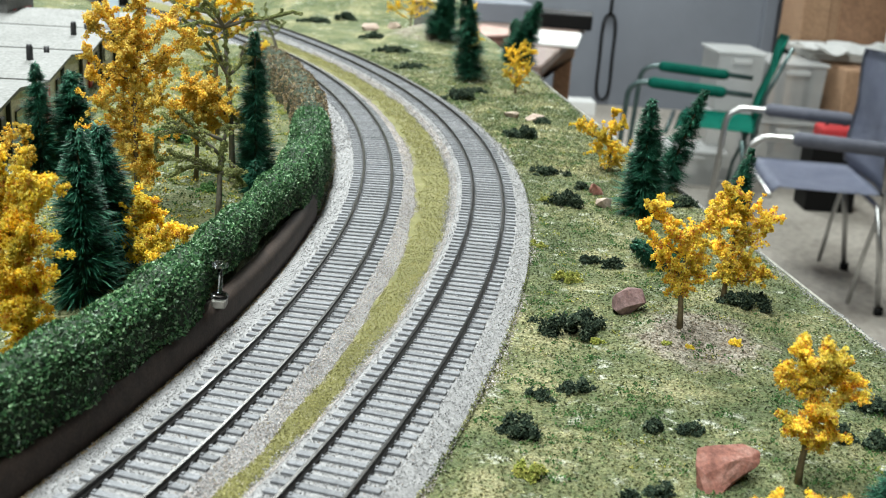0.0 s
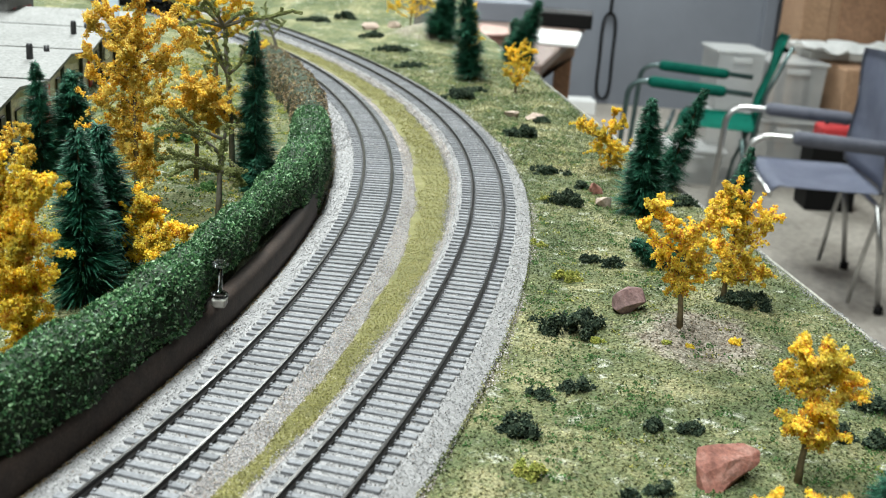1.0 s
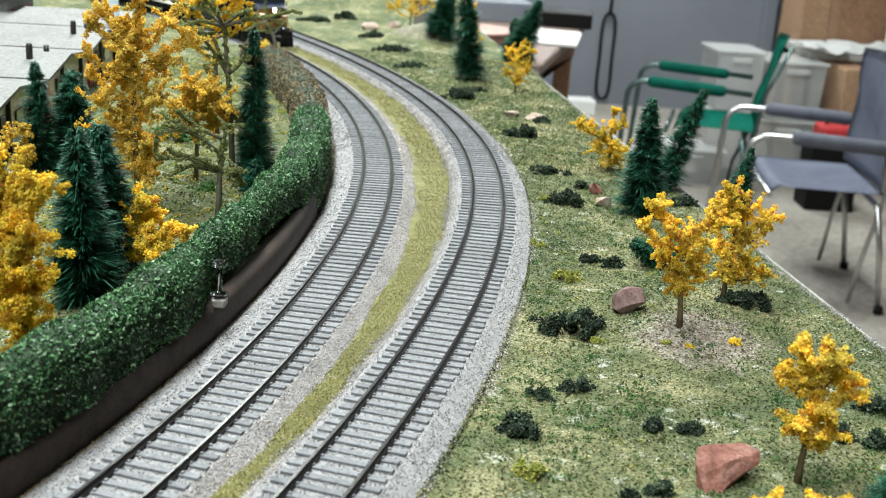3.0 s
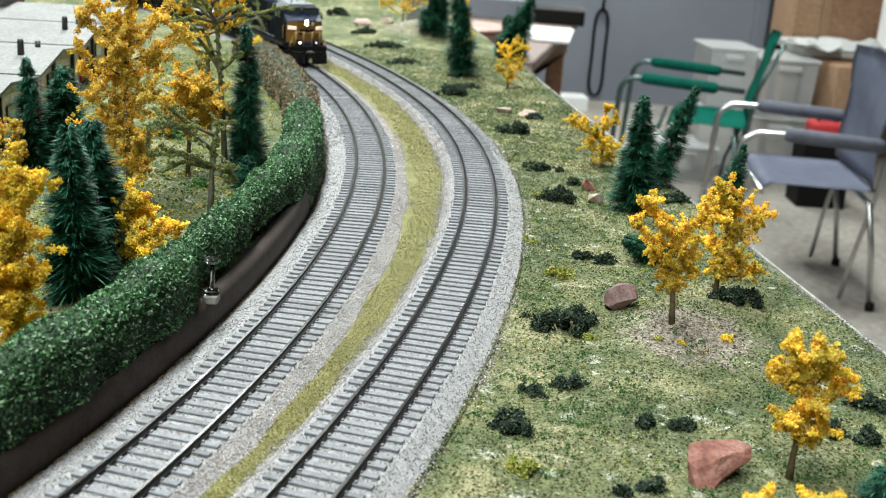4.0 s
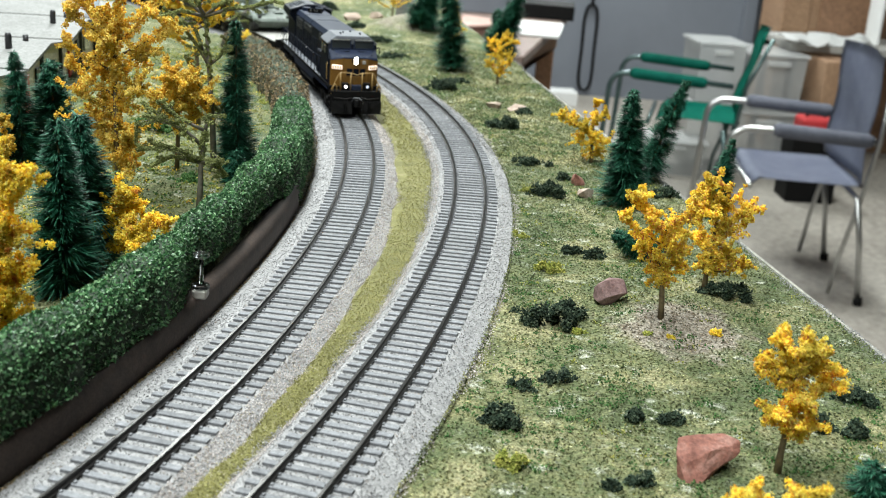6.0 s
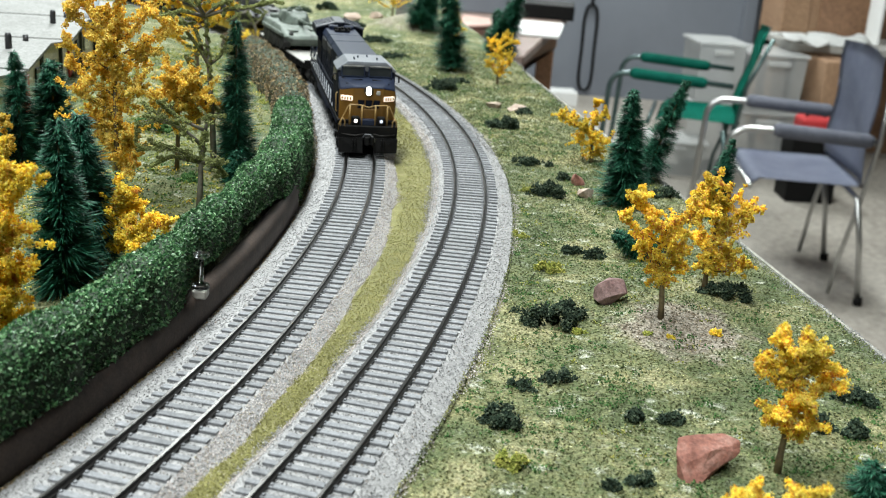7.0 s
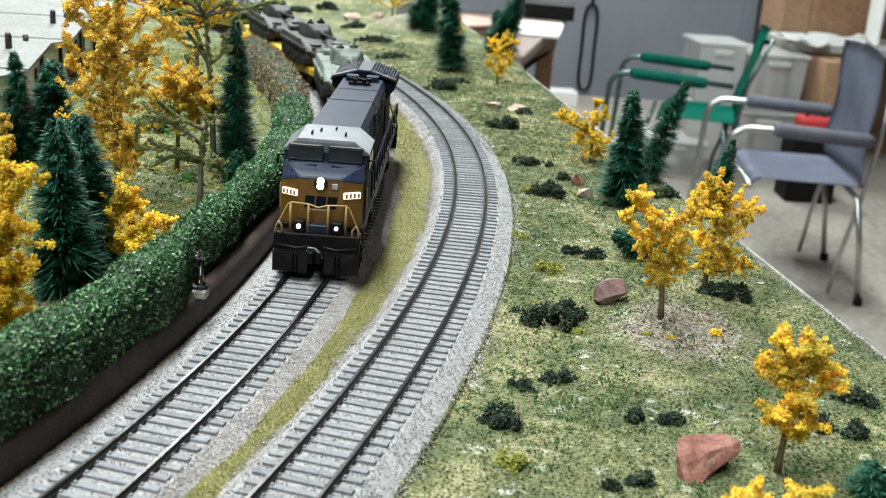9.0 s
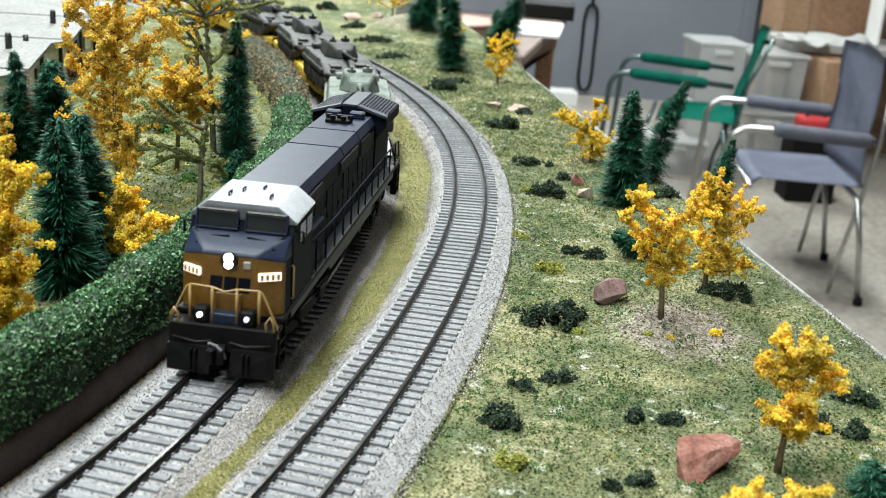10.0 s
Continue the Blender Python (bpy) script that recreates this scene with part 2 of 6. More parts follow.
M = {
    "turf": turf_material(),
    "grain": turf_material("turf_grain", True),
    "olive": surface("olive_turf", [(0.3, (0.115, 0.11, 0.034)), (0.6, (0.185, 0.175, 0.06)), (0.8, (0.26, 0.235, 0.12))], 110, 0.9, fine=900, bump=0.8, bump_scale=900),
    "ballast": surface("ballast_bed", [(0.3, (0.215, 0.211, 0.21)), (0.7, (0.37, 0.364, 0.364))], 300, 0.9, fine=1400, bump=0.9, bump_scale=1100),
    "stone": by_island("ballast_stone", [(0.0, (0.13, 0.125, 0.125)), (0.16, (0.225, 0.222, 0.225)), (0.6, (0.335, 0.332, 0.336)), (0.92, (0.45, 0.446, 0.45)), (1.0, (0.28, 0.225, 0.185))], 0.9),
    "grit": by_island("pinkish_grit", [(0.0, (0.33, 0.27, 0.235)), (0.25, (0.47, 0.42, 0.40)), (0.8, (0.62, 0.58, 0.57)), (1.0, (0.30, 0.25, 0.14))], 0.9),
    "old_grain": by_island("tan_grain", [(0.0, (0.03, 0.06, 0.022)), (0.45, (0.07, 0.11, 0.038)), (0.7, (0.16, 0.18, 0.055)), (0.82, (0.34, 0.30, 0.10)), (0.92, (0.46, 0.47, 0.38)), (1.0, (0.26, 0.22, 0.15))], 0.9),
    "olive_grain": by_island("olive_grain", [(0.0, (0.11, 0.10, 0.034)), (0.2, (0.21, 0.20, 0.066)), (0.65, (0.285, 0.27, 0.094)), (0.94, (0.36, 0.335, 0.15)), (1.0, (0.46, 0.42, 0.32))], 0.9),
    "tie": surface("weathered_tie", [(0.3, (0.145, 0.15, 0.16)), (0.7, (0.245, 0.25, 0.265))], 500, 0.85, fine=2500, bump=0.3, bump_scale=2500, per_object=0.18),
    "rail": surface("rusty_rail", [(0.3, (0.011, 0.0095, 0.009)), (0.7, (0.024, 0.020, 0.018))], 400, 0.6, metal=0.2),
    "railhead": surface("rail_head_steel", [(0.3, (0.02, 0.019, 0.018)), (0.7, (0.058, 0.055, 0.052))], 300, 0.3, metal=1.0),
    "hedge_shade_core": surface("hedge_shade_core", [(0.3, (0.012, 0.022, 0.012)), (0.7, (0.03, 0.055, 0.025))], 400, 0.9),
    "hedge_leaf": by_island("hedge_leaf", [(0.0, (0.010, 0.040, 0.016)), (0.45, (0.050, 0.145, 0.055)), (0.8, (0.13, 0.285, 0.115)), (1.0, (0.34, 0.50, 0.29))], 0.42, 0.45, 0.2),
    "brown_leaf": by_island("brown_leaf", [(0.0, (0.05, 0.035, 0.02)), (0.45, (0.14, 0.10, 0.05)), (0.8, (0.28, 0.19, 0.09)), (0.93, (0.42, 0.30, 0.16)), (1.0, (0.12, 0.16, 0.06))], 0.6, 0.5),
    "wallstrip": surface("dark_brown_foam", [(0.3, (0.030, 0.019, 0.014)), (0.7, (0.060, 0.038, 0.028))], 150, 0.75, fine=1200, bump=0.25, bump_scale=600),
    "autumn": by_island("autumn_foam", [(0.0, (0.58, 0.29, 0.03)), (0.12, (0.84, 0.58, 0.05)), (0.45, (0.93, 0.75, 0.09)), (0.8, (0.96, 0.84, 0.14)), (0.95, (0.97, 0.84, 0.24)), (1.0, (0.56, 0.22, 0.06))], 0.85, 0.25, 0.5, ((0.62, 0.69, (0.62, 0.24, 0.06)), (0.56, 0.64, (0.98, 0.88, 0.20)))),
    "russet": by_island("russet_foam", [(0.0, (0.56, 0.24, 0.04)), (0.12, (0.82, 0.50, 0.06)), (0.35, (0.94, 0.76, 0.10)), (0.78, (0.97, 0.86, 0.16)), (0.93, (0.95, 0.74, 0.20)), (1.0, (0.50, 0.16, 0.08))], 0.85, 0.25, 0.5, ((0.62, 0.69, (0.64, 0.26, 0.10)), (0.54, 0.64, (0.99, 0.90, 0.24)))),
    "amber": by_island("amber_foam", [(0.0, (0.56, 0.30, 0.05)), (0.35, (0.84, 0.60, 0.09)), (0.75, (0.93, 0.77, 0.18)), (1.0, (0.97, 0.90, 0.36))], 0.85, 0.25, 0.5, ((0.64, 0.74, (0.76, 0.40, 0.05)), (0.52, 0.66, (0.97, 0.84, 0.28)))),
    "sage": by_island("sage_foam", [(0.0, (0.12, 0.145, 0.048)), (0.5, (0.27, 0.305, 0.11)), (1.0, (0.46, 0.48, 0.21))], 0.85, 0.25, 0.3),
    "bark": surface("painted_bark", [(0.3, (0.09, 0.065, 0.035)), (0.7, (0.20, 0.155, 0.08))], 500, 0.7, bump=0.3, bump_scale=1500),
    "grey_bark": surface("grey_bark", [(0.3, (0.11, 0.10, 0.078)), (0.7, (0.22, 0.20, 0.165))], 500, 0.7, bump=0.3, bump_scale=1500),
    "needle": by_island("fir_needle", [(0.0, (0.003, 0.026, 0.015)), (0.55, (0.010, 0.082, 0.044)), (0.85, (0.024, 0.135, 0.074)), (1.0, (0.09, 0.28, 0.17))], 0.55, 0.22),
    "shrub": by_island("dark_shrub", [(0.0, (0.012, 0.024, 0.017)), (0.6, (0.042, 0.066, 0.042)), (0.92, (0.085, 0.115, 0.07)), (1.0, (0.17, 0.20, 0.14))], 0.9, 0.2, 0.2),
    "lime": by_island("lime_tuft", [(0.0, (0.14, 0.17, 0.03)), (0.6, (0.26, 0.28, 0.06)), (1.0, (0.42, 0.38, 0.10))], 0.9, 0.2),
    "moss": by_island("moss_tuft", [(0.0, (0.03, 0.085, 0.025)), (1.0, (0.09, 0.18, 0.055))], 0.9, 0.2),
    "red_rock": surface("red_rock", [(0.3, (0.17, 0.062, 0.045)), (0.5, (0.28, 0.115, 0.085)), (0.72, (0.40, 0.22, 0.18))], 170, 0.8, fine=900, bump=0.5, bump_scale=500),
    "plum_rock": surface("plum_rock", [(0.3, (0.16, 0.09, 0.085)), (0.7, (0.32, 0.21, 0.20))], 130, 0.8, fine=900, bump=0.5, bump_scale=500),
    "tan_rock": surface("tan_rock", [(0.3, (0.34, 0.25, 0.20)), (0.7, (0.48, 0.38, 0.31))], 90, 0.85, fine=700, bump=0.5, bump_scale=400),
    "edge": surface("painted_edge", [(0.3, (0.24, 0.235, 0.20)), (0.7, (0.40, 0.385, 0.34))], 40, 0.7, fine=300),
    "fascia": surface("fascia_board", [(0.3, (0.30, 0.28, 0.25)), (0.7, (0.38, 0.36, 0.32))], 15, 0.6, fine=200),
    "concrete": surface("concrete_floor", [(0.3, (0.30, 0.27, 0.235)), (0.6, (0.40, 0.365, 0.32)), (0.8, (0.46, 0.43, 0.38))], 2.2, 0.55, fine=30, bump=0.1, bump_scale=60),
    "greywall": surface("grey_wall", [(0.3, (0.152, 0.166, 0.195)), (0.7, (0.195, 0.212, 0.247))], 1.2, 0.6, bump=0.1, bump_scale=9),
    "plaster": surface("plain_plaster", [(0.3, (0.20, 0.20, 0.195)), (0.7, (0.25, 0.25, 0.245))], 3, 0.8, fine=40),
    "ceil": surface("ceiling_board", [(0.3, (0.17, 0.17, 0.165)), (0.7, (0.22, 0.22, 0.215))], 3, 0.9, fine=60),
    "roof": surface("white_roof_card", [(0.3, (0.18, 0.18, 0.172)), (0.7, (0.23, 0.23, 0.222))], 40, 0.7, fine=400),
    "cream": surface("cream_siding", [(0.3, (0.55, 0.50, 0.40)), (0.7, (0.66, 0.61, 0.50))], 60, 0.7, fine=500),
    "red": surface("red_paint", [(0.3, (0.42, 0.03, 0.025)), (0.7, (0.55, 0.05, 0.04))], 60, 0.5),
    "black": surface("black_plastic", [(0.3, (0.012, 0.012, 0.013)), (0.7, (0.03, 0.03, 0.032))], 200, 0.5),
    # Slate paled to carry overhead light on the cab roof and walkways.
    "sheenslate": surface("slate_with_sheen", [(0.3, (0.14, 0.15, 0.172)), (0.7, (0.20, 0.21, 0.236))], 120, 0.36, fine=1500),
    # Near-black blue has the flanks' shade in it; upward panels take the lighter slate.
    "navy": surface("dark_blue_with_shade", [(0.3, (0.0045, 0.0062, 0.012)), (0.7, (0.009, 0.0115, 0.020))], 120, 0.6, fine=1500, spec=0.07),
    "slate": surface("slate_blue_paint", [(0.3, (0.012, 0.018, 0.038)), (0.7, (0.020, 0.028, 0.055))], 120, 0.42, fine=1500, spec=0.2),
    "ochre": surface("ochre_paint", [(0.3, (0.145, 0.068, 0.010)), (0.7, (0.21, 0.103, 0.017))], 150, 0.42, fine=1500),
    "gold": surface("tan_handrail", [(0.3, (0.27, 0.165, 0.055)), (0.7, (0.36, 0.23, 0.085))], 300, 0.45),
    "under": surface("black_underframe", [(0.3, (0.004, 0.004, 0.004)), (0.7, (0.010, 0.0095, 0.0095))], 200, 0.6, fine=1200, spec=0.12),
    "midslate": surface("mid_slate_paint", [(0.3, (0.027, 0.032, 0.050)), (0.7, (0.042, 0.049, 0.070))], 120, 0.45, fine=1500),
    "faintlit": glow("faint_ditch_lens", (0.75, 0.82, 1.0), 0.8),
    "grille": surface("radiator_grille", [(0.3, (0.010, 0.011, 0.014)), (0.7, (0.022, 0.024, 0.03))], 300, 0.5),
    "steel": surface("wheel_steel", [(0.3, (0.25, 0.24, 0.23)), (0.7, (0.4, 0.39, 0.37))], 300, 0.4, metal=1.0),
    "glassdark": surface("cab_glass", [(0.3, (0.016, 0.019, 0.021)), (0.7, (0.034, 0.038, 0.038))], 60, 0.12, spec=0.6),
    "lit": glow("lit_lens", (1.0, 0.90, 0.72), 14.0),
    "board": glow("lit_number_board", (1.0, 0.82, 0.66), 1.1),
    "dimlit": glow("lit_ditch_lens", (1.0, 0.95, 0.88), 6.0),
    "yellow": surface("yellow_deck_paint", [(0.3, (0.52, 0.34, 0.03)), (0.7, (0.68, 0.46, 0.05))], 120, 0.5, fine=900),
    "deckgrey": surface("pale_deck_boards", [(0.3, (0.30, 0.29, 0.27)), (0.7, (0.44, 0.43, 0.40))], 150, 0.7, fine=900),
    "camo": surface("pale_green_camouflage", [(0.38, (0.045, 0.058, 0.047)), (0.46, (0.10, 0.125, 0.105)), (0.62, (0.155, 0.18, 0.158)), (0.7, (0.025, 0.03, 0.026))], 55, 0.65, local=True),
    "darkcamo": surface("dark_grey_green_paint", [(0.35, (0.007, 0.0075, 0.007)), (0.5, (0.018, 0.019, 0.0175)), (0.7, (0.040, 0.040, 0.036))], 90, 0.6, local=True),
    "tread": surface("black_tread", [(0.3, (0.012, 0.012, 0.012)), (0.7, (0.035, 0.034, 0.032))], 400, 0.7),
    "greenweb": surface("green_chair_fabric", [(0.3, (0.0, 0.17, 0.115)), (0.7, (0.004, 0.235, 0.165))], 12, 0.8, fine=300, spec=0.12),
    "greenfoam": surface("dark_green_foam", [(0.3, (0.0, 0.060, 0.042)), (0.7, (0.003, 0.095, 0.068))], 20, 0.85, fine=200, spec=0.12),
    "blueweb": surface("blue_grey_chair_fabric", [(0.3, (0.20, 0.222, 0.31)), (0.7, (0.27, 0.292, 0.385))], 9, 0.5, fine=250, bump=0.2, bump_scale=40),
    "bluefoam": surface("slate_foam_sleeve", [(0.3, (0.075, 0.08, 0.105)), (0.7, (0.11, 0.115, 0.145))], 20, 0.8, fine=200),
    "chrome": surface("bare_aluminium", [(0.3, (0.42, 0.42, 0.41)), (0.7, (0.52, 0.52, 0.51))], 30, 0.34, metal=1.0),
    "tealtube": surface("dark_teal_tube", [(0.3, (0.05, 0.085, 0.085)), (0.7, (0.09, 0.13, 0.125))], 30, 0.35, metal=0.6),
    "card": surface("brown_cardboard", [(0.3, (0.30, 0.175, 0.10)), (0.7, (0.38, 0.235, 0.14))], 6, 0.8, fine=90),
    "wood": surface("stained_plywood", [(0.3, (0.25, 0.135, 0.075)), (0.7, (0.34, 0.19, 0.11))], 7, 0.6, fine=60),
    "tabletop": surface("brown_table_laminate", [(0.3, (0.17, 0.115, 0.095)), (0.7, (0.23, 0.165, 0.14))], 9, 0.45, fine=90),
    "paper": surface("white_paper", [(0.3, (0.68, 0.68, 0.67)), (0.7, (0.76, 0.76, 0.75))], 9, 0.8),
    "pink": surface("pinkish_clay", [(0.3, (0.42, 0.26, 0.22)), (0.7, (0.54, 0.36, 0.31))], 20, 0.7, fine=120),
    "bin": cloudy(),
    "redfab": surface("red_fabric", [(0.3, (0.40, 0.02, 0.025)), (0.7, (0.52, 0.04, 0.04))], 12, 0.8),
    "lens": clear("clear_plastic", (0.82, 0.88, 0.87), 0.06),
    "signal_blue": surface("pale_blue_card", [(0.3, (0.55, 0.68, 0.80)), (0.7, (0.70, 0.80, 0.88))], 80, 0.5),
}

# ---- mesh helpers ----


def part(name, bm, material, parent=None, label=""):
    me = bpy.data.meshes.new(name)
    bm.normal_update()
    bm.to_mesh(me)
    bm.free()
    for mm in (material if isinstance(material, (list, tuple)) else [material]):
        me.materials.append(mm)
    ob = new(name, me)
    ob.parent = parent
    if label:
        tagged(ob, label)
    return ob


def empty(name, m, label, category, group="", kind=""):
    ob = new(name)
    ob.empty_display_size = 0.01
    ob.matrix_world = m
    return tagged(ob, label, category, group, kind)


def box(bm, x0, x1, y0, y1, z0, z1, bevel=0.0, seg=1, turn=None):
    c = Matrix.Translation(((x0 + x1) / 2, (y0 + y1) / 2, (z0 + z1) / 2)) @ Matrix.Diagonal((abs(x1 - x0), abs(y1 - y0), abs(z1 - z0), 1))
    vs = bmesh.ops.create_cube(bm, size=1.0, matrix=(turn @ c) if turn else c)["verts"]
    if bevel:
        es = list({e for v in vs for e in v.link_edges})
        bmesh.ops.bevel(bm, geom=es, offset=bevel, segments=seg, affect="EDGES", profile=0.5)


def prism(bm, outline, a, b, axis="y", bevel=0.0):
    """Extrudes a closed outline of two coordinates from a to b along an axis."""
    def at(u, v, w):
        return {"y": (u, w, v), "x": (w, u, v), "z": (u, v, w)}[axis]
    lo = [bm.verts.new(at(u, v, a)) for u, v in outline]
    hi = [bm.verts.new(at(u, v, b)) for u, v in outline]
    n = len(outline)
    fs = [bm.faces.new(lo), bm.faces.new(hi[::-1])] + [bm.faces.new((lo[i], hi[i], hi[(i + 1) % n], lo[(i + 1) % n])) for i in range(n)]
    bmesh.ops.recalc_face_normals(bm, faces=fs)
    if bevel:
        bmesh.ops.bevel(bm, geom=list({e for f in fs for e in f.edges}), offset=bevel, segments=1, affect="EDGES")


def tube(bm, pts, r, sides=8, cap=True):
    """A round bar along a line of points; r may be a list of radii."""
    pts = [Vector(p) for p in pts]
    rs = r if isinstance(r, (list, tuple)) else [r] * len(pts)
    rings, up = [], None
    for i, p in enumerate(pts):
        d = (pts[min(i + 1, len(pts) - 1)] - pts[max(i - 1, 0)]).normalized()
        if up is None:
            up = d.orthogonal().normalized()
        up = (up - d * up.dot(d)).normalized()
        side = d.cross(up)
        rings.append([bm.verts.new(p + (up * math.cos(a) + side * math.sin(a)) * rs[i]) for a in (2 * math.pi * k / sides for k in range(sides))])
    for a, b in zip(rings, rings[1:]):
        for k in range(sides):
            f = bm.faces.new((a[k], a[(k + 1) % sides], b[(k + 1) % sides], b[k]))
            f.smooth = True
    if cap:
        bm.faces.new(rings[0][::-1])
        bm.faces.new(rings[-1])


def disc(bm, c, r, h, axis="z", sides=20, bevel=0.0):
    turn = {"z": Matrix(), "y": Matrix.Rotation(math.pi / 2, 4, "X"), "x": Matrix.Rotation(math.pi / 2, 4, "Y")}[axis]
    res = bmesh.ops.create_cone(bm, cap_ends=True, segments=sides, radius1=r, radius2=r, depth=h, matrix=Matrix.Translation(c) @ turn)
    if bevel:
        bmesh.ops.bevel(bm, geom=[e for e in {e for v in res["verts"] for e in v.link_edges} if len(e.link_faces) == 2 and e.calc_face_angle(0) > 1.0], offset=bevel, segments=2, affect="EDGES")


def raw_mesh(name, verts, faces, material, parent=None, smooth=False):
    """A mesh from arrays: verts (n, 3), faces (m, 3 or 4)."""
    verts, faces = np.asarray(verts, np.float32), np.asarray(faces, np.int32)
    me = bpy.data.meshes.new(name)
    k = faces.shape[1]
    me.vertices.add(len(verts))
    me.vertices.foreach_set("co", verts.ravel())
    me.loops.add(faces.size)
    me.loops.foreach_set("vertex_index", faces.ravel())
    me.polygons.add(len(faces))
    me.polygons.foreach_set("loop_start", np.arange(0, faces.size, k, dtype=np.int32))
    me.polygons.foreach_set("use_smooth", np.full(len(faces), smooth))
    me.update(calc_edges=True)
    me.materials.append(material)
    ob = new(name, me)
    ob.parent = parent
    return ob


RNG = np.random.default_rng(11)


def spins(n, tilt=None):
    """n random turns as 3 x 3 matrices."""
    q = RNG.normal(size=(n, 4))
    q /= np.linalg.norm(q, axis=1)[:, None]
    w, x, y, z = q.T
    return np.stack([np.stack([1 - 2 * (y * y + z * z), 2 * (x * y - z * w), 2 * (x * z + y * w)], 1),
                     np.stack([2 * (x * y + z * w), 1 - 2 * (x * x + z * z), 2 * (y * z - x * w)], 1),
                     np.stack([2 * (x * z - y * w), 2 * (y * z + x * w), 1 - 2 * (x * x + y * y)], 1)], 1)


def strewn(template, pos, size, turns=None):
    """Copies of a small form at many places as one pair of arrays."""
    tv, tf = template
    n = len(pos)
    turns = spins(n) if turns is None else turns
    v = np.einsum("nij,kj->nki", turns, tv) * np.asarray(size).reshape(n, 1, -1) + pos[:, None, :]
    f = tf[None] + (np.arange(n) * len(tv))[:, None, None]
    return v.reshape(-1, 3), f.reshape(-1, tf.shape[1])


CHIP = (np.array([(1, 0, -0.35), (-0.6, 0.85, -0.3), (-0.55, -0.9, -0.25), (0.1, 0.1, 0.9)]),
        np.array([(0, 1, 3), (1, 2, 3), (2, 0, 3), (0, 2, 1)]))
LEAF = (np.array([(-1, 0, 0), (0, -0.55, 0.12), (1, 0, 0), (0, 0.55, 0.12)]), np.array([(0, 1, 2), (0, 2, 3)]))
LUMP = (np.array([(1, 0.1, 0), (-0.9, 0, 0.2), (0.1, 1.1, 0), (0, -0.9, -0.2), (0.1, 0, 0.85), (-0.1, 0.1, -0.95)]), np.array([(0, 2, 4), (2, 1, 4), (1, 3, 4), (3, 0, 4), (2, 0, 5), (1, 2, 5), (3, 1, 5), (0, 3, 5)]))

FLAKE = (np.array([(1, 0, -0.4), (-0.7, 0.9, -0.3), (-0.6, -0.85, -0.2), (0.05, 0.1, 0.95)]), np.array([(0, 1, 3), (1, 2, 3), (2, 0, 3), (0, 2, 1)]))


class Line:
    """The centre line of a track, by its start, heading and curvature along its length."""

    def __init__(self, x0, heading, bends, end):
        self.s = np.linspace(-0.3, end, 2400)
        k = np.interp(self.s, (0, 0.25, 0.5, 0.75, 1.0, 1.3), bends)
        ds = self.s[1] - self.s[0]
        i0 = int(np.argmin(abs(self.s)))
        th = np.concatenate([[0], np.cumsum((k[1:] + k[:-1]) / 2 * ds)])
        self.th = th + heading - th[i0]
        mid = (self.th[1:] + self.th[:-1]) / 2
        x = np.concatenate([[0], np.cumsum(-np.sin(mid) * ds)])
        y = np.concatenate([[0], np.cumsum(np.cos(mid) * ds)])
        self.x, self.y = x - x[i0] + x0, y - y[i0] + 0.2

    def at(self, s, lat=0.0):
        """Place and heading at s metres along, lat metres to the outside."""
        th = np.interp(s, self.s, self.th)
        return np.interp(s, self.s, self.x) + lat * np.cos(th), np.interp(s, self.s, self.y) + lat * np.sin(th), th

    def lat(self, x, y, step=6):
        """How far out of the line points lie, and where along it."""
        cx, cy, ct, cs = self.x[::step], self.y[::step], self.th[::step], self.s[::step]
        out, along = np.empty(len(x)), np.empty(len(x))
        for i in range(0, len(x), 4000):
            j = np.argmin((x[i:i + 4000, None] - cx) ** 2 + (y[i:i + 4000, None] - cy) ** 2, axis=1)
            out[i:i + 4000] = (x[i:i + 4000] - cx[j]) * np.cos(ct[j]) + (y[i:i + 4000] - cy[j]) * np.sin(ct[j])
            along[i:i + 4000] = cs[j]
        return out, along


INNER = Line(-0.0993, -0.3362, (0.9975, 0.8402, 0.9711, 0.7405, 0.7291, 0.7291), 3.0)
OUTER = Line(-0.0498, -0.3253, (0.6133, 0.7833, 1.1494, 0.705, 0.4594, 0.4469), 2.2)


def sweep(bm, line, s0, s1, step, outline, mat=None):
    """A profile of (lat, z), closed, run along a track line."""
    rings = []
    for s in np.arange(s0, s1 + step / 2, step):
        rings.append([bm.verts.new((*line.at(s, u)[:2], z)) for u, z in outline])
    n = len(outline)
    for a, b in zip(rings, rings[1:]):
        for k in range(n):
            f = bm.faces.new((a[k], b[k], b[(k + 1) % n], a[(k + 1) % n]))
            if mat and k in mat:
                f.material_index = 1
    bm.faces.new(rings[0])
    bm.faces.new(rings[-1][::-1])
    bmesh.ops.recalc_face_normals(bm, faces=bm.faces)


def smooth01(a, b, v):
    t = np.clip((v - a) / (b - a), 0, 1)
    return t * t * (3 - 2 * t)

# ---- the hall ----
EDGE_X0, EDGE_SLOPE = 0.2392, -0.1414      # the layout's straight edge: x = EDGE_X0 + EDGE_SLOPE * y


def edge_x(y):
    return EDGE_X0 + EDGE_SLOPE * y


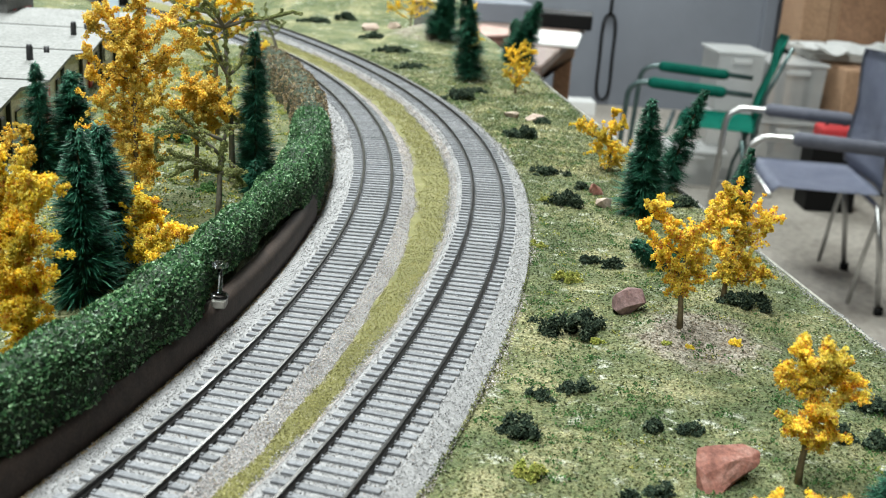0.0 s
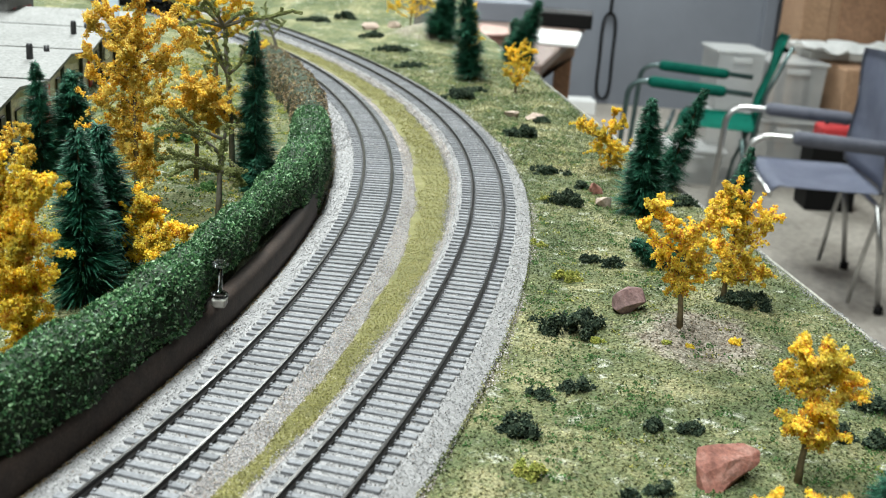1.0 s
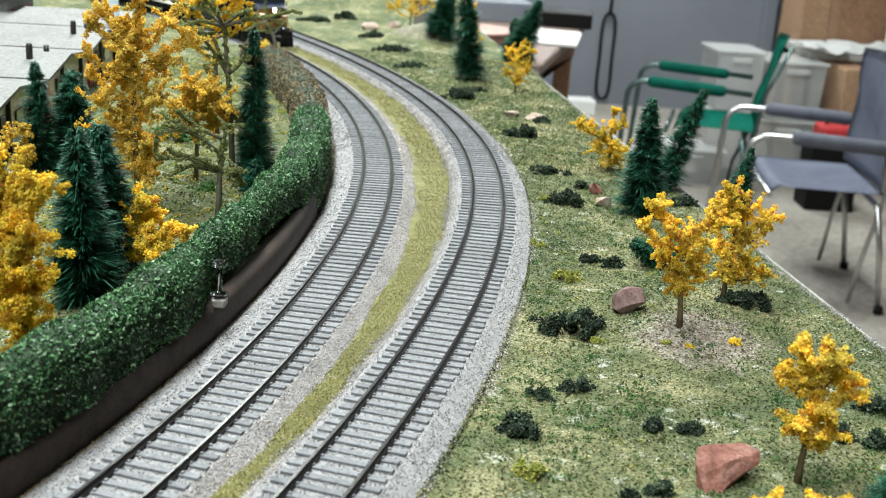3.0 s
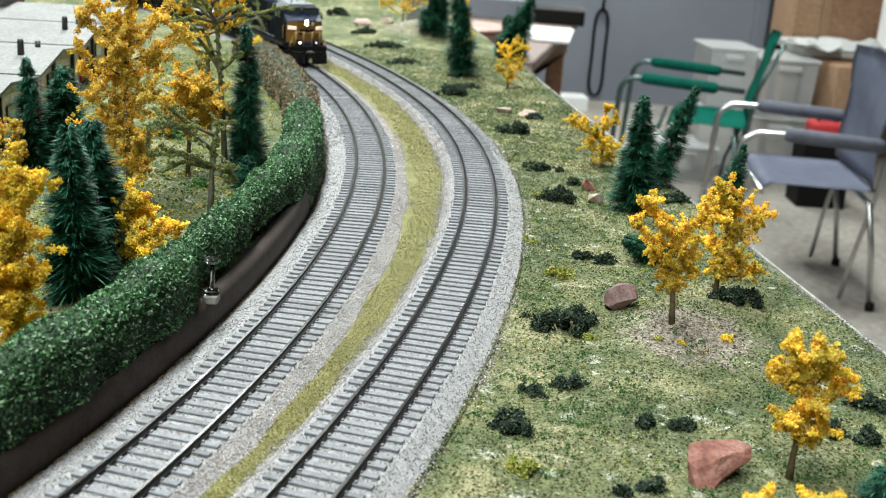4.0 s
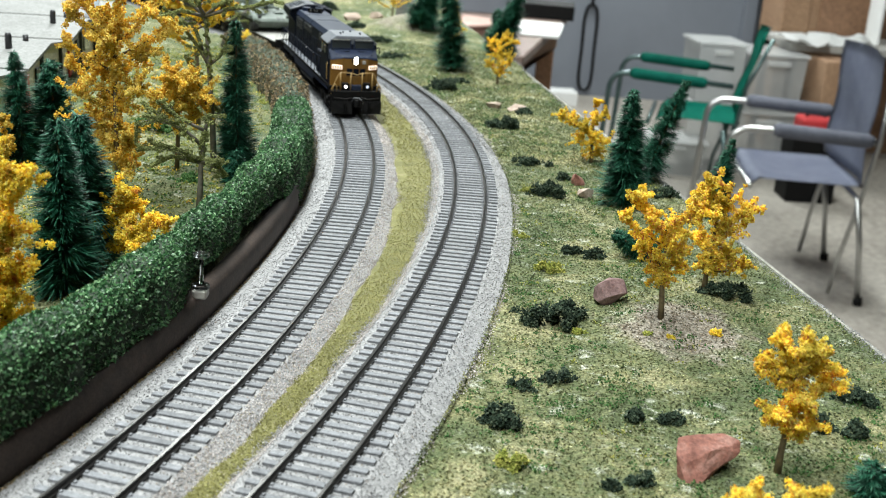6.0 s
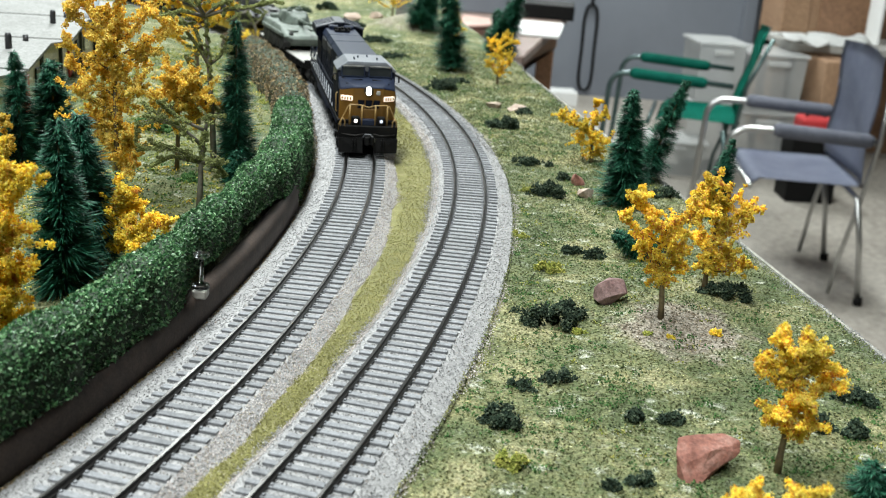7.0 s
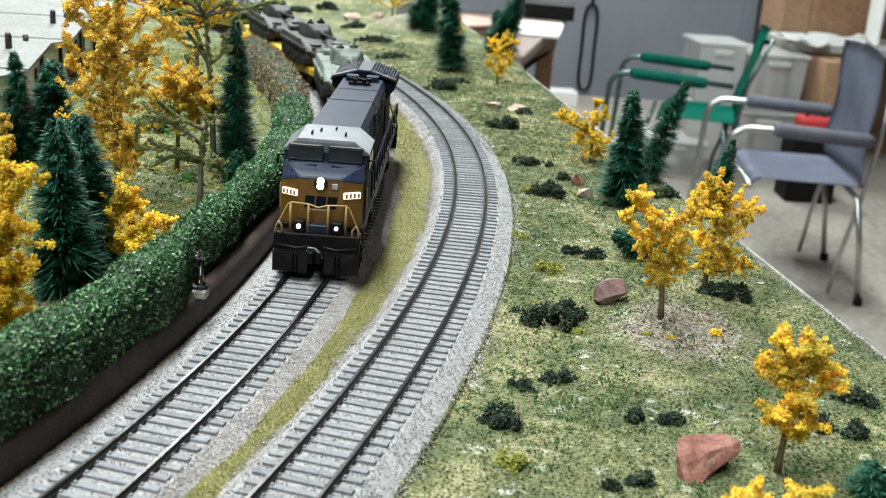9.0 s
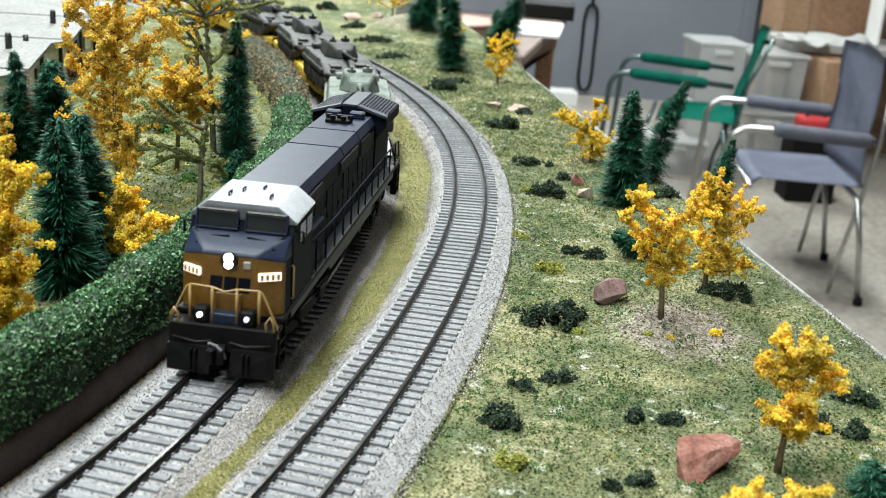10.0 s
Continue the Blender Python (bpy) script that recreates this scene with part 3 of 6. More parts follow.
bm = bmesh.new()
box(bm, -5, 6, -4, 9.0, FLOOR_Z - 0.1, FLOOR_Z)
tagged(part("floor", bm, M["concrete"]), "bare beige-grey concrete hall floor", "floor", kind="structure")
bm = bmesh.new()
box(bm, -5, 6, -4, 9.0, CEIL_Z, CEIL_Z + 0.1)
tagged(part("ceiling", bm, M["ceil"]), "plain white hall ceiling", "ceiling", kind="structure")
for nm, dims, mt, lb in (("wall_north", (-5, 6, 8.2, 8.35), "greywall", "blue-grey painted wall panel of the hall"), ("wall_south", (-5, 6, -4.1, -4), "plaster", "plain pale hall wall"),
                         ("wall_west", (-5.1, -5, -4, 8.35), "plaster", "plain pale hall wall"), ("wall_east", (6, 6.1, -4, 8.35), "plaster", "plain pale hall wall")):
    bm = bmesh.new()
    box(bm, *dims, FLOOR_Z, CEIL_Z)
    tagged(part(nm, bm, M[mt]), lb, "wall", kind="structure")

bm = bmesh.new()
box(bm, 2.17, 2.26, 8.12, 8.197, FLOOR_Z, CEIL_Z, 0.006)
tagged(part("wall_post", bm, M["greywall"]), "blue-grey painted post at the end of the wall panel", "trim", kind="structure")

# ---- the layout's ground ----


def mound(x, y, cx, cy, r, h):
    return h * np.exp(-((x - cx) ** 2 + (y - cy) ** 2) / (r * r))


def rough(x, y):
    out = np.zeros_like(x)
    for f, a, p in ((31, 0.0012, 0.3), (67, 0.0007, 1.7), (143, 0.0004, 2.9), (310, 0.0002, 0.8)):
        out += a * np.sin(f * x + 1.3 * np.sin(f * 0.7 * y + p)) * np.sin(f * 0.9 * y + p + 1.1 * np.sin(f * 0.6 * x))
    return out


def ground_z(x, y):
    x, y = np.asarray(x, float).ravel(), np.asarray(y, float).ravel()
    a, s1 = INNER.lat(x, y)
    b, s2 = OUTER.lat(x, y)
    bed = np.minimum(np.abs(a), np.abs(b))
    free = smooth01(0.018, 0.03, bed)
    z = -0.0078 + rough(x, y) * free
    z += mound(x, y, 0.104, 0.425, 0.038, 0.004) * free + mound(x, y, 0.13, 0.47, 0.03, 0.002) * free
    z += mound(x, y, 0.03, 1.10, 0.05, 0.008) * free + mound(x, y, -0.03, 1.33, 0.06, 0.02) * smooth01(0.03, 0.08, b)
    z += (0.012 + 1.3 * rough(x, y)) * (1 - smooth01(-0.036, -0.031, a)) * 1.0
    z += smooth01(1.42, 2.3, y) * 0.34 * smooth01(0.05, 0.22, b) * (b > 0)
    return z


def terrain():
    ys = np.concatenate([np.arange(-0.3, 1.2, 0.0045), np.arange(1.2, 2.4, 0.012)])
    us = np.concatenate([np.linspace(-1.6, -0.45, 30, endpoint=False), np.linspace(-0.45, 0.0, 100)])
    u, y = np.meshgrid(us, ys)
    x = u + edge_x(y)
    z = ground_z(x, y).reshape(x.shape)
    z = np.where(u > -0.004, -0.0095, z)
    n, m = x.shape
    idx = np.arange(n * m).reshape(n, m)
    f = np.stack([idx[:-1, :-1], idx[:-1, 1:], idx[1:, 1:], idx[1:, :-1]], -1).reshape(-1, 4)
    tagged(raw_mesh("ground", np.stack([x, y, z], -1).reshape(-1, 3), f, M["turf"], smooth=True), "green and straw flocked scenery ground of a model railway", "ground", kind="structure")


terrain()
bench = empty("layout_bench", pose(0, 0, FLOOR_Z), "long wooden layout bench with a pale painted edge", "bench")
up = -FLOOR_Z
bm = bmesh.new()
prism(bm, [(edge_x(y) + d, y) for y, d in ((-0.3, 0.0), (2.4, 0.0), (2.4, 0.0013), (-0.3, 0.0013))], up - 0.020, up - 0.0082, "z", 0.0006)
part("edge_trim", bm, M["edge"], bench, "pale painted edge strip")
bm = bmesh.new()
prism(bm, [(-1.4, -0.3), (edge_x(-0.3), -0.3), (edge_x(2.4), 2.4), (-1.7, 2.4)], up - 0.06, up - 0.0205, "z")
part("bench_top", bm, M["wood"], bench)
bm = bmesh.new()
prism(bm, [(edge_x(y) + d, y) for y, d in ((-0.3, -0.02), (2.4, -0.02), (2.4, 0.0), (-0.3, 0.0))], up - 0.16, up - 0.061, "z")
part("fascia", bm, M["fascia"], bench)
for lx, ly in ((0.1, -0.2), (-0.2, 2.2), (-1.3, -0.2), (-1.5, 2.2)):
    bm = bmesh.new()
    box(bm, lx - 0.03, lx + 0.03, ly - 0.03, ly + 0.03, 0, up - 0.0605, 0.003)
    part("leg", bm, M["wood"], bench)

# ---- track beds ----
for line, lo, hi, end in ((INNER, -0.0265, 0.0222, 2.6), (OUTER, -0.0205, 0.0232, 2.1)):
    bm = bmesh.new()
    sweep(bm, line, -0.25, end, 0.01, [(lo, -0.0125), (lo, -0.0068), (-0.0165, -0.0031), (-0.005, -0.0029), (0.005, -0.0029), (0.0155, -0.0031), (hi, -0.0066), (hi, -0.0125)])
    tagged(part("ballast_bed", bm, M["ballast"]), "pale grey fine ballast under the model track", "ballast", kind="structure")
# olive strip between the tracks
ss = np.arange(-0.25, 2.0, 0.006)
rows = []
for s in ss:
    x0, y0, _ = INNER.at(s, 0.0165)
    b, so = OUTER.lat(np.array([x0]), np.array([y0]))
    x1, y1, _ = OUTER.at(so[0], -0.0185)
    rows.append([(x0 + (x1 - x0) * k / 8, y0 + (y1 - y0) * k / 8) for k in range(9)])
g3 = np.array(rows)
hump = np.array([0, 0.0006, 0.001, 0.0013, 0.0014, 0.0013, 0.001, 0.0006, 0])
gz = -0.0072 + hump[None, :] + rough(g3[..., 0].ravel() * 2, g3[..., 1].ravel() * 2).reshape(g3.shape[:2]) * 0.5
gi = np.arange(g3.shape[0] * 9).reshape(-1, 9)
gf = np.stack([gi[:-1, :-1], gi[:-1, 1:], gi[1:, 1:], gi[1:, :-1]], -1).reshape(-1, 4)
tagged(raw_mesh("grass_strip", np.concatenate([g3, gz[..., None]], -1).reshape(-1, 3), gf, M["olive"], smooth=True), "olive-green flocked strip between the two tracks", "grass", kind="structure")

# ---- dark strip wall and hedges ----
bm = bmesh.new()
sweep(bm, INNER, -0.25, 0.355, 0.008, [(-0.0335, -0.012), (-0.0275, -0.012), (-0.0268, -0.003), (-0.0268, 0.003), (-0.0278, 0.0055), (-0.0305, 0.0066), (-0.033, 0.0055), (-0.0335, 0.002)])
for f in bm.faces:
    f.smooth = True
tagged(part("retaining_strip", bm, M["wallstrip"]), "dark brown rounded foam retaining strip under the hedge", "retaining wall", kind="structure")


def hedge(name, s0, s1, leafmat, label, count, lean):
    """A clipped hedge that follows the track, its leaves lying on a core darkened for shade."""
    root = empty(name, pose(0, 0, 0), label, "hedge")
    ss = np.arange(s0, s1 + 1e-6, 0.006)
    verts, K = [], 14
    prof = []
    for s in ss:
        front = -0.0285 - 0.002 * smooth01(0.35, 0.5, s) - 0.0045 * float(smooth01(0.168, 0.184, s) * (1 - smooth01(0.30, 0.335, s)))
        back = np.interp(s, (0, 0.28, 0.45, 0.62, 0.85), (-0.0445, -0.0445, -0.051, -0.058, -0.058))
        top = np.interp(s, (-0.2, 0.5, 0.62, 0.85), (0.0265, 0.026, 0.0245, 0.022)) + lean
        end = min(smooth01(s0 - 0.004, s0 + 0.012, s), 1 - smooth01(s1 - 0.012, s1 + 0.004, s)) * 0.35 + 0.65
        c, w, zb = (front + back) / 2, (front - back) / 2, (0.0048 + 0.0047 * float(smooth01(0.185, 0.2, s) * (1 - smooth01(0.30, 0.335, s))) if s < 0.34 else -0.004)
        wob = 0.0009 * math.sin(s * 90) + 0.0007 * math.sin(s * 211 + 1)
        ring = []
        for k in range(K):
            a = math.pi * (1.08 - 1.16 * k / (K - 1))
            ca, sa = math.cos(a), max(math.sin(a), -0.1)
            u = c + (w + wob) * np.sign(ca) * abs(ca) ** 0.55 * -1 * -1
            z = zb + (top + wob - zb) * end * max(sa, 0.0) ** 0.5
            x, y, _ = INNER.at(s, u)
            ring.append((x, y, z))
        prof.append(ring)
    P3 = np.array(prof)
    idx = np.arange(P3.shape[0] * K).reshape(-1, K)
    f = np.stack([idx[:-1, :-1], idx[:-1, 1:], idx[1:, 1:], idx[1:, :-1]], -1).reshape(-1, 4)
    # near-black core: the shade between and under the leaves, as colour
    raw_mesh("core", P3.reshape(-1, 3), f, M["hedge_shade_core"], root)
    i = RNG.integers(0, P3.shape[0] - 1, count)
    k = RNG.uniform(0.2, K - 1.2, count)
    k0, fr = k.astype(int), (k % 1)[:, None]
    pos = P3[i, k0] * (1 - fr) + P3[i, k0 + 1] * fr
    t = RNG.uniform(0, 1, count)[:, None]
    pos = pos + (P3[i + 1, k0] - P3[i, k0]) * t
    nrm = np.cross(P3[i + 1, k0] - P3[i, k0], P3[i, k0 + 1] - P3[i, k0])
    nrm /= np.linalg.norm(nrm, axis=1)[:, None] + 1e-12
    nrm *= np.sign((nrm * (pos - P3[i].mean(1))).sum(1))[:, None]
    pos = pos + nrm * RNG.uniform(-0.0004, 0.0014, (count, 1))
    v, lf = strewn(LEAF, pos, RNG.uniform(0.0005, 0.0010, count))
    tagged(raw_mesh("foliage", v, lf, leafmat, root), kind="stuff")
    return root


hedge("hedge", -0.24, 0.505, M["hedge_leaf"], "clipped dark green model hedge along the track", 70000, 0.0)
hedge("hedge", 0.507, 0.86, M["brown_leaf"], "brown autumn model hedge along the track", 14000, -0.001)

# ---- trees ----


def spread(points, r, n):
    """n points in balls round the given centres, more of them near the skins."""
    points, r = np.asarray(points), np.asarray(r)
    i = RNG.choice(len(points), n, p=r ** 2 / (r ** 2).sum())
    d = RNG.normal(size=(n, 3))
    d /= np.linalg.norm(d, axis=1)[:, None]
    return points[i] + d * (r[i] * RNG.uniform(0.35, 1.0, n) ** 0.6)[:, None]


def foam(sub, sr, grain, dense):
    """Solid lumps of foam with a ragged skin of flakes."""
    v0, f0 = strewn(LUMP, sub, sr * 0.72)
    per = np.maximum(8, (28 * dense * (sr / 0.0012) ** 1.5).astype(int))
    i = np.repeat(np.arange(len(sub)), per)
    d = RNG.normal(size=(len(i), 3))
    d /= np.linalg.norm(d, axis=1)[:, None]
    pos = sub[i] + d * (sr[i] * RNG.uniform(0.55, 1.4, len(i)))[:, None]
    v1, f1 = strewn(FLAKE, pos, RNG.uniform(0.00025, 0.00068, len(i)) * grain)
    return np.concatenate([v0, v1]), np.concatenate([f0, f1 + len(v0)])


def autumn_tree(place, lobes, z=None, leaf="autumn", label="golden-yellow autumn model tree with a brown trunk", grain=1.0, dense=1.0, clump=1.0, wide=0.8):
    """lobes: across, up and radius of the foliage masses, in millimetres."""
    gz0 = float(ground_z([place[0]], [place[1]])[0]) if z is None else z
    root = empty("autumn_tree", pose(place[0], place[1], gz0 - 0.0015), label, "tree", "autumn trees")
    cs, rs = [], []
    for x, h, r in lobes:
        cs.append((x * 0.001, RNG.uniform(-0.5, 0.5) * (abs(x) + 2 * r) * 0.0006, h * 0.001))
        rs.append(r * 0.001)
    top = max(c[2] for c in cs)
    bm = bmesh.new()
    lowest = min(c[2] for c in cs)
    fork = (sum(c[0] for c in cs) / len(cs) * 0.25, 0, max(lowest * 0.8, top * 0.3))
    thick = 0.0007 + top * 0.009
    tube(bm, [(0, 0, 0), (fork[0] * 0.3, 0.0004, fork[2] * 0.5), fork, (fork[0] * 1.5, 0, top * 0.75)], [thick * 1.25, thick, thick * 0.85, thick * 0.35], 8)
    part("trunk", bm, M["bark"], root)
    bm = bmesh.new()
    runs = []
    for c in cs:
        za = min(max(c[2] - 0.0035 - 0.45 * abs(c[0]), fork[2] * 0.7), top * 0.75)
        a = Vector((fork[0] * min(1.5, za / max(fork[2], 1e-4)), 0, za))
        b = Vector(c)
        mid = a.lerp(b, 0.5) + Vector((RNG.uniform(-1, 1), RNG.uniform(-1, 1), RNG.uniform(-1, 0.5))) * 0.0015
        tube(bm, [a, mid, b], [thick * 0.42, thick * 0.3, thick * 0.15], 5)
        runs.append((a, mid, b))
    part("limb", bm, M["bark"], root)
    # foam lumps sit along every limb and on the short arms of each mass, with gaps between
    sub, sr = [], []
    fat = clump ** 0.5
    for q in np.arange(lowest * 0.75, top * 0.75, 0.0011):
        k = min(1.5, q / max(fork[2], 1e-4))
        sub.append(np.array((fork[0] * k, 0, q)) + RNG.normal(size=3) * (0.0011, 0.0011, 0.0004))
        sr.append(RNG.uniform(0.0008, 0.0014) * fat)
    for (a, mid, b), r in zip(runs, rs):
        for q in np.arange(0.45, 2.0, 0.0016 / max((b - a).length / 2, 1e-4)):
            c = a.lerp(mid, q) if q < 1 else mid.lerp(b, q - 1)
            sub.append(np.array(c) + RNG.normal(size=3) * 0.0005)
            sr.append(RNG.uniform(0.0008, 0.0015) * fat)
        for _ in range(max(6, int(10 * (r / 0.006)))):
            d = RNG.normal(size=3) + (0, 0, 0.35)
            d /= np.linalg.norm(d)
            bend = RNG.normal(size=3) * 0.35
            reach = r * RNG.uniform(0.7, 1.25) * wide
            for q in (0.35, 0.6, 0.82, 1.0):
                sub.append(np.array(b) + (d * q + bend * q * q) * reach)
                sr.append(RNG.uniform(0.0006, 0.0014) * fat * (1.1 - 0.3 * q))
    v, f = foam(np.array(sub), np.array(sr), grain, dense)
    part_ob = raw_mesh("foliage", v, f, M[leaf], root)
    tagged(part_ob, kind="stuff")
    return root


autumn_tree((0.096, 0.416), [(-17, 50, 6.0), (-21, 44, 4.6), (-10, 45, 5.4), (1, 39, 8.6), (-9, 30, 6.5), (3, 27, 8.6), (-2, 20, 6.5), (10, 45, 7.6)], leaf="russet", clump=1.5, wide=0.78)
autumn_tree((0.122, 0.456), [(-4, 50, 6.7), (-5, 42, 7.2), (4, 39, 8.4), (6, 29, 8.4), (14, 38, 6.4), (12, 16, 6.6), (6, 19, 8.4), (-5, 24, 7.2), (-2, 14, 6.0)], leaf="russet", clump=1.5, wide=0.78)
autumn_tree((0.111, 0.301), [(-5, 44, 4.6), (1, 42, 4.9), (5, 40, 4.1), (-9, 36, 3.3), (-3, 33, 5.7), (8, 36, 6.3), (11, 29, 5.5), (3, 27, 6.3), (-5, 22, 5.0), (4, 19, 5.5), (0, 18, 4.1)], leaf="russet", grain=0.85, clump=1.8, wide=0.85)
autumn_tree((0.095, 0.254), [(-11, 20, 3.4), (-5, 17, 3.4), (7, 20, 4.1), (0, 17, 4.8), (10, 21, 2.7), (4, 15, 5.5)], leaf="russet", grain=0.85, clump=1.8, wide=0.85)
autumn_tree((0.104, 0.706), [(-23, 34, 5.4), (-16, 30, 5.4), (-8, 27, 5.4), (-1, 40, 4.7), (0, 30, 5.4), (6, 34, 4.7), (-1, 19, 8.0), (8, 15, 6.5), (-8, 15, 6.5), (3, 8, 7.2)], label="small golden autumn model tree with a sideways limb")
autumn_tree((0.055, 1.000), [(-9, 37, 7.6), (2, 43, 6.6), (9, 40, 6.1), (0, 29, 9.1), (-9, 19, 6.1), (9, 24, 6.1), (2, 13, 6.1)], label="small golden autumn model tree")
autumn_tree((-0.059, 1.394), [(-18, 35, 10.6), (0, 39, 12.7), (18, 37, 12.7), (-25, 28, 7.1), (28, 31, 7.1), (4, 24, 9.9)], dense=0.6)
autumn_tree((0.020, 1.187), [(-6, 44, 5.4), (-1, 28, 6.0), (3, 25, 4.8), (-7, 16, 3.6), (-5, 57, 4.8)], dense=0.6)
# behind the hedge
LZ = 0.0045
autumn_tree((-0.131, 0.325), [(-4, 56, 7.1), (4, 54, 7.1), (8, 57, 4.4), (-4, 45, 8.9), (5, 41, 6.2), (-2, 32, 8.0), (8, 28, 4.4), (5, 22, 6.2), (-4, 19, 8.0), (2, 11, 6.2), (-7, 52, 7.1)], LZ, label="dense bright yellow autumn model tree", dense=1.2, clump=2.4, wide=1.4)
autumn_tree((-0.124, 0.411), [(7, 27, 5.4), (-1, 24, 5.4), (-5, 22, 4.3), (4, 21, 6.5), (11, 26, 6.1), (15, 18, 5.4), (22, 18, 4.3), (-4, 15, 4.3), (12, 14, 5.4), (9, 32, 3.3)], LZ, label="low spreading yellow autumn model tree", clump=2.0, wide=1.25)
autumn_tree((-0.145, 0.506), [(-13, 91, 5.9), (-5, 87, 6.7), (-17, 86, 5.3), (1, 80, 8.0), (-4, 76, 9.3), (-9, 62, 8.0), (1, 62, 9.3), (12, 70, 8.0), (23, 81, 8.0), (4, 98, 8.0), (15, 90, 6.7), (-4, 45, 10.7), (-12, 39, 8.0), (9, 55, 9.3), (-1, 25, 8.0), (-15, 51, 6.7), (4, 17, 6.7), (-7, 31, 8.0), (8, 33, 7.0), (7, 25, 7.0), (-9, 22, 6.5), (-20, 73, 4.0), (-21, 63, 3.2), (-1, 37, 8.0)], LZ, "amber", "tall sparse amber-yellow autumn model tree", wide=0.95, clump=1.6)
autumn_tree((-0.129, 0.555), [(-1, 53, 8.7), (7, 52, 7.2), (-4, 44, 8.7), (10, 43, 8.7), (14, 38, 5.8), (-1, 36, 8.7), (7, 32, 8.7), (-10, 38, 5.8)], LZ, "amber", "orange autumn model tree with dense crown", clump=2.0, wide=1.1)
autumn_tree((-0.145, 0.681), [(-2, 82, 10.6), (12, 85, 7.8), (-16, 78, 7.1), (-30, 85, 8.8), (19, 72, 4.9), (5, 74, 6.3), (-19, 58, 7.8)], LZ, label="tall yellow autumn model tree with thin crown", wide=0.85, clump=1.7)
autumn_tree((-0.207, 0.533), [(-1, 29, 5.8), (-9, 24, 5.8), (0, 17, 5.8), (-6, 12, 4.3), (3, 20, 4.3), (-13, 20, 5.2)], LZ, "amber", "small amber autumn model tree")
autumn_tree((-0.163, 0.938), [(1, 23, 5.8), (-8, 18, 4.8), (-2, 15, 4.8)], LZ, label="small yellow autumn model tree beside the hedge")


def limb_tree(place, trunk, arms, label, size=1.0, leafy=1.0):
    """A bare-limbed tree with thin sage foliage lying on its branches. An arm springs from a numbered trunk point and runs through (across, up) in millimetres."""
    root = empty("limb_tree", pose(place[0], place[1], LZ - 0.001), label, "tree", "sage trees")
    line = [Vector((x * 0.001, RNG.uniform(-0.001, 0.001), h * 0.001)) for x, h in trunk]
    thick = (0.0011 + 0.0055 * line[-1].z) * size
    bm = bmesh.new()
    tube(bm, line, [thick * (1.2 - 0.8 * i / (len(line) - 1)) for i in range(len(line))], 8)
    part("trunk", bm, M["grey_bark"], root)
    pts = []
    for i, *way in arms:
        depth = RNG.uniform(-0.010, 0.010)
        run = [line[i]] + [Vector((x * 0.001, depth * (k + 1) / len(way), h * 0.001)) for k, (x, h) in enumerate(way)]
        if len(run) == 2:
            run.insert(1, run[0].lerp(run[1], 0.5) + Vector((0, 0, 0.003)))
        bm = bmesh.new()
        n = len(run) - 1
        tube(bm, run, [thick * (0.72 - 0.52 * k / n) for k in range(n + 1)], 6)
        for k in range(26):
            q = (0.3 + 0.7 * k / 25) * n
            j = min(int(q), n - 1)
            c = run[j].lerp(run[j + 1], q - j)
            pts.append(c + Vector((0, 0, 0.0004)))
            if k % 6 == 1:
                d = c + Vector((RNG.uniform(-0.8, 0.8), RNG.uniform(-1, 1), RNG.uniform(-0.25, 0.45))) * 0.008
                tube(bm, [c, d], [thick * 0.2, thick * 0.08], 4)
                pts += [c.lerp(d, 0.35), c.lerp(d, 0.7), d]
        part("limb", bm, M["grey_bark"], root)
    for k in range(40):
        q = (0.55 + 0.45 * k / 39) * (len(line) - 1)
        j = min(int(q), len(line) - 2)
        pts.append(line[j].lerp(line[j + 1], q - j) + Vector((RNG.uniform(-1, 1), RNG.uniform(-1, 1), 0)) * 0.0012)
    pos = spread([tuple(p) for p in pts], np.full(len(pts), 0.0010), int(len(pts) * 40 * leafy))
    v, f = strewn(FLAKE, pos, RNG.uniform(0.0002, 0.00045, len(pos)))
    tagged(raw_mesh("foliage", v, f, M["sage"], root), kind="stuff")
    return root


limb_tree((-0.104, 0.489), [(0, 0), (1, 14), (1, 25), (2, 33), (3, 40)], [(2, (-8, 28), (-17, 30), (-29, 27)), (2, (-12, 27), (-21, 22)), (2, (6, 27), (12, 28)), (3, (-4, 37), (-13, 42), (-25, 50)), (3, (-9, 41), (-19, 42), (-29, 39), (-30, 30)),
           (3, (-5, 40), (-14, 45), (-22, 46)), (4, (-8, 45), (-17, 52)), (2, (-7, 31), (-18, 34)), (4, (5, 46)), (2, (8, 24), (12, 19))], "flat-topped model tree with bare grey limbs and thin sage foliage")
limb_tree((-0.111, 0.560), [(0, 0), (-1, 30), (-3, 58), (-5, 82)], [(1, (4, 36), (7, 44)), (1, (-8, 48), (-15, 61)), (2, (-8, 66), (-18, 79)), (2, (2, 62), (6, 70)), (3, (-14, 88), (-28, 90)), (3, (2, 88), (8, 91)), (2, (-10, 74), (-24, 82)), (3, (-9, 90), (-14, 96)), (3, (6, 86), (18, 88), (30, 92)),
           (1, (-7, 40), (-11, 48)), (3, (-16, 84), (-26, 80))], "tall open model tree with sage-green foliage", 1.0, 1.25)
limb_tree((-0.169, 1.064), [(0, 0), (-5, 17), (-12, 29)], [(1, (1, 24), (4, 29)), (2, (-20, 34), (-31, 37)), (2, (-6, 34), (-1, 37)), (2, (-20, 26), (-28, 20)), (1, (-12, 20), (-20, 19)), (2, (-13, 37), (-15, 43))], "leaning model tree with bare dark limbs behind the brown hedge", 1.3)


